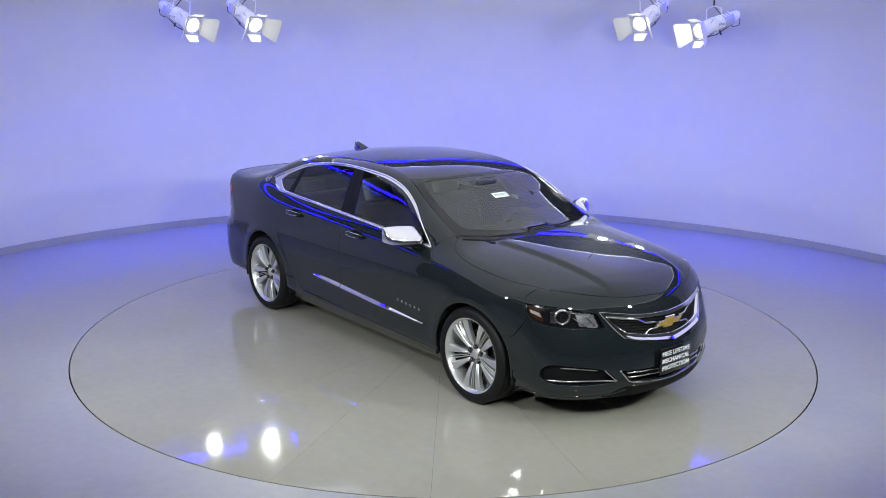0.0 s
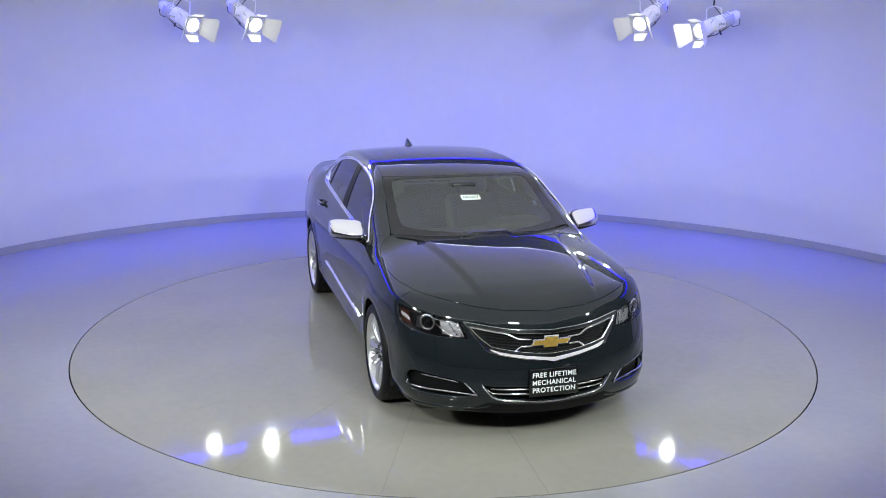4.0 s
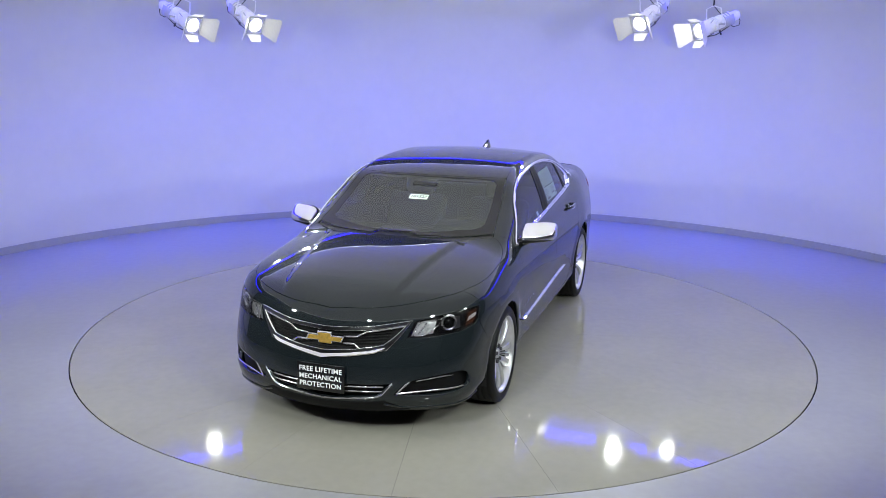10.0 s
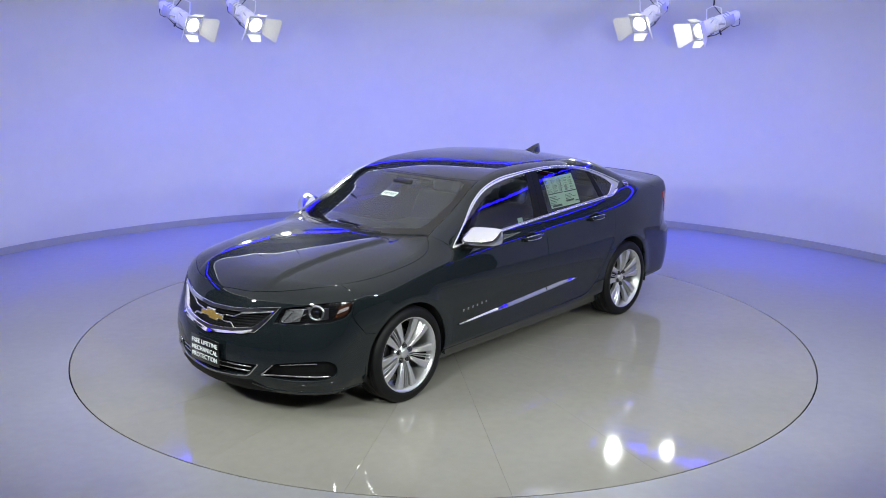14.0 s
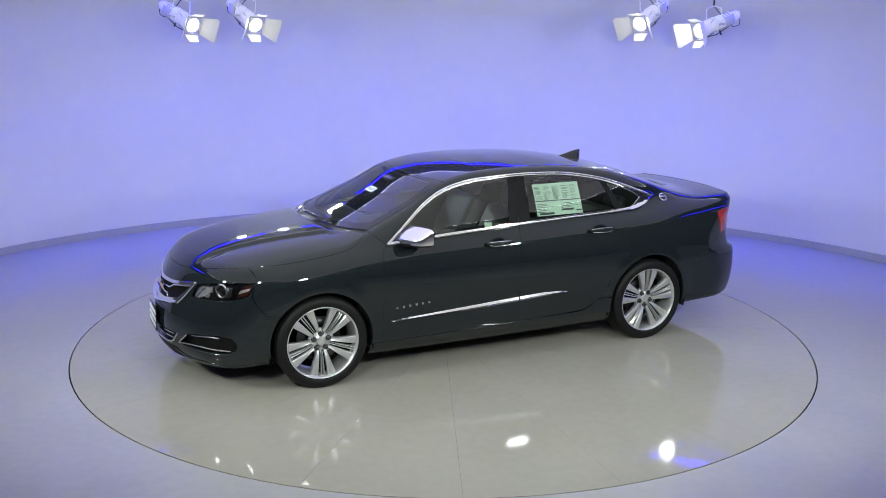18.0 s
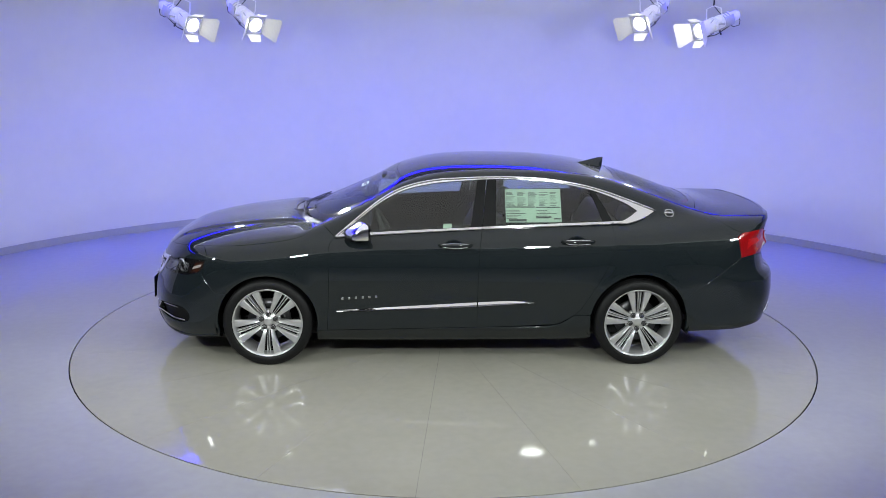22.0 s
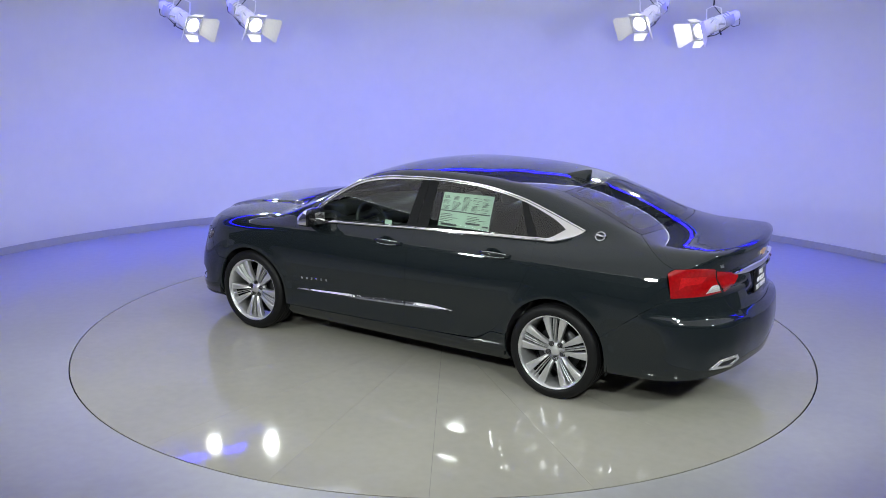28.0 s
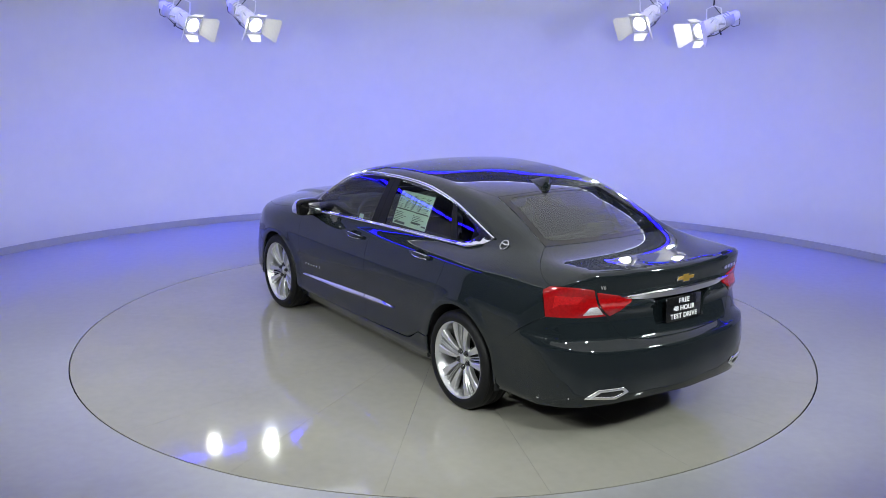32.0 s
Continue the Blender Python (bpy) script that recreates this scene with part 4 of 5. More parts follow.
em = part("emblem", EMBLEM_EDGE, CHROME, grille, "gold cross-shaped emblem with chrome edge", upright(2.373, 0, 0.655, 0, -12))
part("emblem_face", tie, GOLD, em, m=pose(0, 0, 0.004))

# the broad bright lip along the bottom of the grille
ys = np.linspace(-0.405, 0.405, 61)


def nose_row(zs, push):
    p = cast(np.stack([np.full(len(ys), 1.6), ys, zs], -1), np.tile([1.0, 0, 0], (len(ys), 1)), 0, 1.4)
    return p + outward(p) * push * np.clip((0.408 - abs(ys)) / 0.07, 0.15, 1)[:, None]


low_z, high_z = np.interp(abs(ys), [0, 0.05, 0.172, 0.33, 0.405], [0.543, 0.551, 0.566, 0.592, 0.628]), np.interp(abs(ys), [0, 0.172, 0.30, 0.36, 0.405], [0.586, 0.598, 0.614, 0.628, 0.644])
rows = [nose_row(high_z, -0.03), nose_row(high_z, -0.008), nose_row(high_z * 0.35 + low_z * 0.65, 0.012), nose_row(low_z, 0.021), nose_row(low_z - 0.006, 0.014), nose_row(low_z - 0.006, -0.02)]
m = len(ys)
lip = mesh_of("grille_lip", [tuple(v) for r in rows for v in r], [(a * m + k, a * m + k + 1, (a + 1) * m + k + 1, (a + 1) * m + k) for a in range(5) for k in range(m - 1)])
part("grille_lip", lip, CHROME, grille, "broad chrome lower lip")

# lower intake and bumper trim
intake = part("lower_intake", sheet_mesh("lower_intake", sheet(intake_loop, FRONT, push=-0.05, gap=-0.01, lip=0)), MATT_BLACK, car, "black lower intake with silver bars")
for z in (0.372, 0.341):
    l = on_nose([(y, z - 0.004 * (1 - (y / 0.36) ** 2)) for y in np.linspace(-0.385, 0.385, 13)], corner=True)
    part("intake_bar", tube([tuple(q) for q in l - outward(l) * 0.010], 0.0055, 8), DARK_CHROME, intake)
l = on_nose([(-0.435, 0.398), (-0.40, 0.355), (-0.345, 0.308), (-0.17, 0.290), (0, 0.281), (0.17, 0.290), (0.345, 0.308), (0.40, 0.355), (0.435, 0.398)])
part("intake_trim", tube([tuple(q) for q in l - outward(l) * 0.003], 0.0068, 8), DARK_CHROME, intake, "smoked chrome lower intake trim")
for s in (1, -1):
    pocket = part("fog_lamp", sheet_mesh("fog_lamp", sheet(fog_loop, FRONT, push=-0.045, gap=-0.008, lip=0), s < 0), MATT_BLACK, car, "black fog lamp pocket with chrome trim")
    l = near([(2.06, 0.812, 0.332), (2.162, 0.738, 0.336), (2.313, 0.518, 0.334), (2.352, 0.462, 0.332)])
    l2 = near([(2.352, 0.462, 0.332), (2.306, 0.535, 0.408)])
    for q in (l, l2):
        part("fog_trim", tube([tuple(v * [1, s, 1]) for v in q - outward(q) * 0.006], 0.0062, 8), DARK_CHROME, pocket)
    l = near([(2.285, 0.57, 0.405), (2.215, 0.675, 0.418), (2.13, 0.762, 0.420)])
    part("running_light", tube([tuple(v * [1, s, 1]) for v in l - outward(l) * 0.012], 0.0055, 8), DARK_CHROME, pocket)
    l = near([(1.84, 0.862, 0.208), (2.0, 0.822, 0.212), (2.2, 0.69, 0.222), (2.31, 0.50, 0.228), (2.352, 0.38, 0.262)])
    l = FRONT.lift(FRONT.flat(l))
    part("bumper_splitter", tube([tuple(v * [1, s, 1]) for v in l - outward(l) * 0.004], 0.010, 8), PAINT, car)

dam = both(near([(2.40, 0, 0.268), (2.385, 0.20, 0.272), (2.345, 0.38, 0.286)]), near([(2.345, 0.38, 0.286), (2.31, 0.45, 0.250), (2.27, 0.52, 0.215)]), near([(2.27, 0.52, 0.215), (2.33, 0.3, 0.205), (2.36, 0, 0.203)]))
skin("air_dam", dam, FRONT, MATT_BLACK, car, "black plastic air dam", push=0.003, gap=0.0, lip=0.006)

# plates
plate = part("front_plate", block(0.008, 0.322, 0.176, 0.003, segments=1), GLOSS_BLACK, car, "black dealer plate with white lettering", pose(2.452, 0, 0.419, 0, -2, 0))
for text, z in (("FREE LIFETIME", 0.048), ("MECHANICAL", 0.0), ("PROTECTION", -0.048)):
    lettering("plate_lettering", text, 0.0435, WHITE_INK, plate, upright(0.0045, 0, z, 0), "white block capitals", spacing=1.08)
rear_plate = part("rear_plate", block(0.008, 0.31, 0.158, 0.003, segments=1), GLOSS_BLACK, car, "black dealer plate with white lettering", pose(-2.563, 0, 0.858, 0, 3, 0))
for text, z in (("FREE", 0.048), ("48 HOUR", 0.0), ("TEST DRIVE", -0.048)):
    lettering("plate_lettering", text, 0.0435, WHITE_INK, rear_plate, upright(-0.0045, 0, z, 180), "white block capitals", spacing=1.08)

# tail
lid_lamp_loop = chain(near([(-2.436, 0.622, 1.016), (-2.47, 0.545, 1.002), (-2.508, 0.405, 0.972)]), near([(-2.508, 0.405, 0.972), (-2.512, 0.415, 0.942)]), near([(-2.512, 0.415, 0.942), (-2.465, 0.540, 0.866)]), near([(-2.465, 0.545, 0.870), (-2.452, 0.602, 0.930), (-2.436, 0.622, 1.016)]))
tail_lamp_loop = chain(near([(-2.172, 0.812, 1.0), (-2.215, 0.797, 1.03)]), lamp_top, near([(-2.43, 0.637, 1.026), (-2.449, 0.612, 0.924), (-2.462, 0.562, 0.868)]), lamp_low[::-1], near([(-2.205, 0.818, 0.838), (-2.172, 0.812, 1.0)]))
reverse_loop = chain(near([(-2.395, 0.690, 0.874), (-2.420, 0.656, 0.922)]), near([(-2.420, 0.656, 0.922), (-2.444, 0.618, 0.926)]), near([(-2.444, 0.618, 0.926), (-2.458, 0.580, 0.880)]), near([(-2.458, 0.580, 0.880), (-2.395, 0.690, 0.874)]))
for s in (1, -1):
    for name, loop in (("tail_lamp", tail_lamp_loop), ("lid_lamp", lid_lamp_loop)):
        lamp = part(name, sheet_mesh(name, sheet(loop, REAR, push=0.004 if name == "tail_lamp" else 0.010, gap=0.002, lip=0.03, pitch=0.018), s < 0), RED_LENS, car, "red tail lamp lens")
        if name == "tail_lamp":
            part("reversing_lens", sheet_mesh("reversing_lens", sheet(reverse_loop, REAR, push=0.006, gap=0.001, lip=0.004, pitch=0.015), s < 0), CLEAR_WHITE, lamp, "white reversing lens")
            part("lamp_element", sheet_mesh("lamp_element", sheet(chain(near([(-2.25, 0.80, 0.90), (-2.26, 0.795, 0.98)]), near([(-2.26, 0.795, 0.98), (-2.39, 0.68, 0.985)]), near([(-2.39, 0.68, 0.985), (-2.37, 0.71, 0.94)]), near([(-2.37, 0.71, 0.94), (-2.29, 0.775, 0.93)]), near([(-2.29, 0.775, 0.93), (-2.25, 0.80, 0.90)])), REAR, push=0.0055, gap=0.001, lip=0.003, pitch=0.02), s < 0), RED_HIGHLIGHT, lamp, "brighter red highlight in the lamp")
ys = np.linspace(-0.478, 0.478, 61)


def tail_row(zs, push):
    p = cast(np.stack([np.full(len(ys), -1.6), ys, zs], -1), np.tile([-1.0, 0, 0], (len(ys), 1)), 0, 1.4)
    return p + outward(p) * push


low_z, high_z = np.interp(abs(ys), [0, 0.30, 0.44, 0.478], [0.950, 0.950, 0.962, 0.980]), np.interp(abs(ys), [0, 0.25, 0.478], [1.002, 0.999, 0.985])
rows = [tail_row(high_z, -0.02), tail_row(high_z, 0.020), tail_row(high_z * 0.8 + low_z * 0.2, 0.025), tail_row(low_z, 0.009), tail_row(low_z, -0.02)]
m = len(ys)
bar = mesh_of("trunk_trim", [tuple(v) for r in rows for v in r], [(a * m + k, a * m + k + 1, (a + 1) * m + k + 1, (a + 1) * m + k) for a in range(4) for k in range(m - 1)])
part("trunk_trim", bar, CHROME, car, "chrome trim bar across the trunk lid")
skin("plate_recess", recess_loop, REAR, PAINT, car, push=-0.05, gap=-0.03, lip=0)
tail_em = part("emblem", prism([(x * 0.60, y * 0.66) for x, y in [(-0.134, -0.020), (-0.112, 0.022), (-0.048, 0.022), (-0.048, 0.042), (0.048, 0.042), (0.048, 0.022), (0.134, 0.022), (0.112, -0.020), (0.048, -0.020), (0.048, -0.040), (-0.048, -0.040), (-0.048, -0.020)]], 0.010, 0.003), CHROME, car, "gold cross-shaped emblem with chrome edge", upright(-2.558, 0, 1.050, 180, 8))
part("emblem_face", prism([(x * 0.60, y * 0.66) for x, y in [(-0.122, -0.014), (-0.105, 0.016), (-0.042, 0.016), (-0.042, 0.036), (0.042, 0.036), (0.042, 0.016), (0.122, 0.016), (0.105, -0.014), (0.042, -0.014), (0.042, -0.034), (-0.042, -0.034), (-0.042, -0.014)]], 0.011, 0.003), GOLD, tail_em, m=pose(0, 0, 0.003))
q = cast(np.array([[-1.55, 0.592, 1.045]]), np.array([[-1.0, 0, 0]]), 0, 1.5)
nq = outward(q)[0]
lettering("trunk_lettering", "V6", 0.032, ALLOY, car, upright(*(q[0] + nq * 0.002), math.degrees(math.atan2(nq[1], nq[0])), 5), "small chrome letters")
q = cast(np.array([[-1.55, -0.50, 1.045]]), np.array([[-1.0, 0, 0]]), 0, 1.5)
nq = outward(q)[0]
for k in range(7):
    part("badge_bar", block(0.014, 0.020, 0.003), CHROME, car, "small chrome badge letter", upright(*(q[0] + nq * 0.003), math.degrees(math.atan2(nq[1], nq[0])), 5) @ pose(-0.075 + 0.025 * k, 0, 0))
exhaust_loop = chain(on_tail([(0.705, 0.372), (0.642, 0.428)]), on_tail([(0.642, 0.428), (0.495, 0.438)]), on_tail([(0.495, 0.438), (0.462, 0.408)]), on_tail([(0.462, 0.408), (0.535, 0.366)]), on_tail([(0.535, 0.366), (0.705, 0.372)]))
exhaust_in = chain(on_tail([(0.665, 0.384), (0.628, 0.417)]), on_tail([(0.628, 0.417), (0.505, 0.425)]), on_tail([(0.505, 0.425), (0.486, 0.407)]), on_tail([(0.486, 0.407), (0.541, 0.379)]), on_tail([(0.541, 0.379), (0.665, 0.384)]))
for s in (1, -1):
    tip = part("exhaust_tip", sheet_mesh("exhaust_tip", sheet(exhaust_loop, REAR, push=0.010, gap=0, holes=[exhaust_in], lip=0.012, pitch=0.012), s < 0), CHROME, car, "angular chrome exhaust outlet")
    part("exhaust_inside", sheet_mesh("exhaust_inside", sheet(exhaust_in, REAR, push=0.002, gap=-0.004, lip=0, pitch=0.02), s < 0), DARK, tip)
ys = np.linspace(-0.62, 0.62, 41)
lip_line = cast(np.stack([-2.532 + TAIL_PLAN(abs(ys)), ys, np.full(len(ys), 1.0)], -1), np.tile([0.0, 0, 1.0], (len(ys), 1)), 0, 0.4)
bar_on("lip_spoiler", lip_line, 0.006, PAINT, (car,), out=-0.7)

# doors: handles, strips, mirrors
for line, r, who in ((belt_f, 0.0085, front_doors), (belt_r, 0.0085, rear_doors), (belt_tip[:-4], 0.009, TWO)):
    bar_on("belt_moulding", line + outward(line) * 0.006, r, CHROME, who, "chrome belt moulding", ends=False)
bar_on("window_moulding", light_top + outward(light_top) * 0.004, 0.0075, CHROME, TWO, "chrome window moulding", ends=False)
for x0, z0, doors in ((0.004, 0.945, front_doors), (-0.925, 0.973, rear_doors)):
    for s, door in zip((1, -1), doors):
        q = on_side([(x0, z0 - 0.002), (x0 + 0.01, z0 - 0.002)])[0]
        y = q[1]
        cup = lathe([(0.001, -0.001), (0.035, -0.0005), (0.047, 0.003), (0.050, 0.001), (0.001, -0.006)], 28, "y")
        bmesh.ops.scale(cup, vec=(1.35, 1, 0.85), verts=cup.verts)
        part("handle_cup", cup, PAINT, door, m=pose(x0 + 0.01, s * (y + 0.001), z0) @ (pose(0, 0, 0) if s > 0 else pose(0, 0, 0, 0, 0, 180)))
        line = [(x0 - 0.125, y - 0.004), (x0 - 0.112, y + 0.022), (x0 - 0.06, y + 0.036), (x0, y + 0.039), (x0 + 0.06, y + 0.036), (x0 + 0.105, y + 0.024), (x0 + 0.118, y - 0.002)]
        bm = tube([(x, s * yy, z0) for x, yy in line], 0.012, 10, [0.010, 0.013, 0.015, 0.016, 0.015, 0.013, 0.009])
        bmesh.ops.scale(bm, vec=(1, 0.75, 1.05), space=Matrix.Translation((-x0, -s * (y + 0.02), -z0)), verts=bm.verts)
        grip = part("door_handle", bm, PAINT, door, "dark door handle edged in chrome")
        edge = [(x0 + 0.118 * math.cos(a) - 0.003, s * (y + 0.041 - 0.034 * math.cos(a) ** 4), z0 + 0.0175 * math.sin(a)) for a in np.linspace(0, 2 * math.pi, 41)]
        part("handle_trim", tube(edge, 0.0030, 6), CHROME, grip, "thin chrome edging")


def door_strip(x0, x1, upper, lower, doors):
    """A slanted chrome strip along the doors, its lower edge standing out."""
    xs = np.linspace(x0, x1, 40)
    n = len(xs)

    def row(zs, push):
        p = cast(np.stack([xs, np.zeros(n), zs], -1), np.tile([0.0, 1.0, 0], (n, 1)), 0, 1.2)
        return p + outward(p) * push
    hi, lo = np.interp(xs, *upper), np.interp(xs, *lower)
    rows = [row(hi, -0.004), row(hi, 0.003), row(hi * 0.4 + lo * 0.6, 0.0135), row(lo, 0.015), row(lo - 0.003, 0.010), row(lo - 0.003, -0.004)]
    for s, door in zip((1, -1), doors):
        faces = [(a * n + k, a * n + k + 1, (a + 1) * n + k + 1, (a + 1) * n + k) for a in range(5) for k in range(n - 1)]
        part("door_strip", mesh_of("door_strip", [tuple(v * [1, s, 1]) for r in rows for v in r], faces), CHROME, door, "chrome strip along the door")


door_strip(0.897, -0.167, ([-0.167, 0.30, 0.897], [0.505, 0.478, 0.441]), ([-0.167, 0.30, 0.897], [0.475, 0.450, 0.433]), front_doors)
door_strip(-0.178, -0.605, ([-0.605, -0.4, -0.178], [0.508, 0.516, 0.506]), ([-0.605, -0.5, -0.178], [0.506, 0.496, 0.476]), rear_doors)
for s, door in zip((1, -1), front_doors):
    for k in range(6):
        q = on_side([(0.850 - 0.051 * k, 0.533 + 0.0032 * k), (0.84 - 0.051 * k, 0.533 + 0.0032 * k)])[0]
        part("badge_bar", block(0.017, 0.003, 0.018, 0.0008, segments=1), SATIN, door, "small chrome badge letter", pose(q[0], s * (q[1] + 0.001), q[2], 0, 3, 0))


def mirror(s, door):
    bm = bmesh.new()
    bmesh.ops.create_cube(bm, size=1)
    bmesh.ops.subdivide_edges(bm, edges=bm.edges[:], cuts=5, use_grid_fill=True)
    for v in bm.verts:
        x, y, z = v.co
        p = Vector((x, y, z)) * 2
        r = (abs(p.x) ** 5 + abs(p.y) ** 5 + abs(p.z) ** 5) ** 0.2
        p /= r
        t = (p.y + 1) / 2
        front = 0.120 * (1 - 0.40 * t * t)
        lead = max(p.x, 0.0)
        px = p.x * (front if p.x > 0 else 0.055)
        pz = p.z * 0.076 * (1 - 0.12 * t) * (1 - 0.58 * lead) + 0.016 * t - 0.034 * lead
        v.co = (px - 0.06 * t, p.y * 0.120, pz)
    for f in bm.faces:
        f.smooth = True
    bmesh.ops.translate(bm, vec=(0.735, 0.965, 1.055), verts=bm.verts)
    lower = bm.copy()
    bmesh.ops.bisect_plane(bm, geom=bm.verts[:] + bm.edges[:] + bm.faces[:], plane_co=(0, 0, 1.022), plane_no=(0, 0, 1), clear_inner=True)
    bmesh.ops.bisect_plane(lower, geom=lower.verts[:] + lower.edges[:] + lower.faces[:], plane_co=(0, 0, 1.021), plane_no=(0, 0, -1), clear_inner=True)
    bmesh.ops.scale(lower, vec=(0.97, 0.97, 1), space=Matrix.Translation((-0.735, -0.96, -1.03)), verts=lower.verts)
    shell = bm.copy()
    bmesh.ops.bisect_plane(bm, geom=bm.verts[:] + bm.edges[:] + bm.faces[:], plane_co=(0.690, 0.965, 0), plane_no=(1, 0.40, 0), clear_inner=True)
    bmesh.ops.bisect_plane(shell, geom=shell.verts[:] + shell.edges[:] + shell.faces[:], plane_co=(0.689, 0.965, 0), plane_no=(-1, -0.40, 0), clear_inner=True)
    root = None
    for name, b, mat, label in (("mirror", bm, CAP, "chrome-capped door mirror"), ("mirror_base", lower, GLOSS_BLACK, ""), ("mirror_shell", shell, GLOSS_BLACK, "")):
        if s < 0:
            bmesh.ops.scale(b, vec=(1, -1, 1), verts=b.verts)
            bmesh.ops.reverse_faces(b, faces=b.faces)
        ob = part(name, b, mat, root or door, label)
        root = root or ob
    part("mirror_stalk", tube([(0.80, s * 0.825, 0.985), (0.775, s * 0.87, 1.0), (0.745, s * 0.90, 1.010)], 0.03, 10, [0.035, 0.028, 0.026]), GLOSS_BLACK, root)
    glass = block(0.004, 0.185, 0.095, 0.0015, segments=1)
    part("mirror_glass", glass, CHROME, root, "mirror glass", pose(0.652, s * 0.955, 1.052, 0, 0, -s * 10))
    part("indicator", tube([(0.772, s * 0.935, 1.012), (0.755, s * 1.0, 1.018), (0.715, s * 1.055, 1.024)], 0.008, 8), CLEAR_WHITE, root)


for s, door in zip((1, -1), front_doors):
    mirror(s, door)
    q = np.array([-1.652, 0.705, 1.160])
    nq = outward(q[None])[0] * [1, s, 1]
    at = q * [1, s, 1] + nq * 0.002
    m = look(at, at - nq)
    badge = part("pillar_badge", lathe([(0.030, 0), (0.031, 0.004), (0.036, 0.004), (0.037, 0)], 32, closed=True), CHROME, car, "small round chrome badge", m)
    part("badge_figure", tube([(-0.048, -0.004, 0.003), (-0.015, 0.008, 0.004), (0.012, -0.002, 0.004), (0.046, 0.006, 0.003)], 0.006, 8, [0.003, 0.008, 0.007, 0.003]), CHROME, badge)

# antenna
fin = bmesh.new()
rows = []
for x, w, h in ((-1.02, 0.004, 0.004), (-1.08, 0.022, 0.026), (-1.15, 0.034, 0.056), (-1.21, 0.037, 0.080), (-1.242, 0.034, 0.088), (-1.236, 0.030, 0.0)):
    z = float(CAB_Z(x)) - 0.010
    rows.append([fin.verts.new(p) for p in ((x, w, z), (x - 0.01, w * 0.55, z + h * 0.5), (x - 0.02, w * 0.12, z + h), (x - 0.02, -w * 0.12, z + h), (x - 0.01, -w * 0.55, z + h * 0.5), (x, -w, z))])
for a, b in zip(rows, rows[1:]):
    for k in range(5):
        fin.faces.new((a[k], a[k + 1], b[k + 1], b[k])).smooth = True
fin.faces.new(rows[0])
bmesh.ops.recalc_face_normals(fin, faces=fin.faces)
part("antenna_fin", fin, PAINT, car, "shark-fin roof antenna")

# windshield: dark border, wipers, sensor, sticker
skin("windshield_border", both(shield_low, shield_side, shield_top), UP, FRIT, car, gap=0.004, push=-0.0005, lip=0, pitch=0.02,
     holes=[both(on_top([(1.125, 0), (1.10, 0.25), (1.025, 0.46), (0.975, 0.555), (0.92, 0.592)]), on_top([(0.92, 0.592), (0.7, 0.578), (0.475, 0.552)]), on_top([(0.475, 0.552), (0.44, 0.53), (0.432, 0.46), (0.462, 0.25), (0.478, 0.0)]))])
skin("rear_window_border", both(back_top[::-1], back_side, back_low), UP, FRIT, car, gap=0.004, push=-0.0005, lip=0, pitch=0.02,
     holes=[both(on_top([(-1.335, 0), (-1.33, 0.25), (-1.318, 0.37), (-1.34, 0.412)]), on_top([(-1.34, 0.412), (-1.58, 0.448), (-1.80, 0.492)]), on_top([(-1.80, 0.492), (-1.85, 0.470), (-1.905, 0.3), (-1.93, 0.0)]))])
for a in ([(1.05, -0.66), (1.13, -0.5), (1.20, -0.26), (1.215, -0.14)], [(1.20, -0.30), (1.215, -0.1), (1.205, 0.15), (1.16, 0.36)]):
    l = on_top(a)
    wiper = part("wiper", tube([tuple(q) for q in l + [0, 0, 0.016]], 0.006, 6), BLACK, car, "black windshield wiper")
    part("wiper_blade", tube([tuple(q) for q in l[2:-1] + [-0.02, 0, 0.012]], 0.004, 6), RUBBER, wiper)
sensor = block(0.12, 0.20, 0.04, 0.015, at=(0.515, 0.0, 1.340))
part("rear_view_mirror", sensor, BLACK, car)
tag = part("windshield_sticker", block(0.064, 0.150, 0.001), WHITE_INK, car, "white sticker with dark digits", pose(0.712, 0.008, float(CAB_Z(0.712)) + 0.0012, 0, 24.5, 0))
tag.data.materials[0] = PAPER
lettering("sticker_digits", "181327", 0.044, INK, tag, pose(0, 0, 0.001, 0, 0, 90), "dark digits", deep=0.0004)

# paper in the rear side window
sheet_loop = chain(on_side([(-0.381, 1.343), (-0.806, 1.346)]), on_side([(-0.806, 1.346), (-0.814, 1.104)]), on_side([(-0.814, 1.104), (-0.386, 1.104)]), on_side([(-0.386, 1.104), (-0.381, 1.343)]))
paper = part("window_sheet", sheet_mesh("window_sheet", sheet(sheet_loop, AROUND, push=-0.010, gap=0, lip=0, pitch=0.05)), PAPER, rear_doors[0], "pale green printed price sheet in the window")


def print_bar(x, z, w, h):
    loop = chain(on_side([(x, z + h / 2), (x - w, z + h / 2)]), on_side([(x - w, z + h / 2), (x - w, z - h / 2)]), on_side([(x - w, z - h / 2), (x, z - h / 2)]), on_side([(x, z - h / 2), (x, z + h / 2)]))
    part("print_bar", sheet_mesh("print_bar", sheet(loop, AROUND, push=-0.0085, gap=0, lip=0, pitch=0.1)), INK, paper)


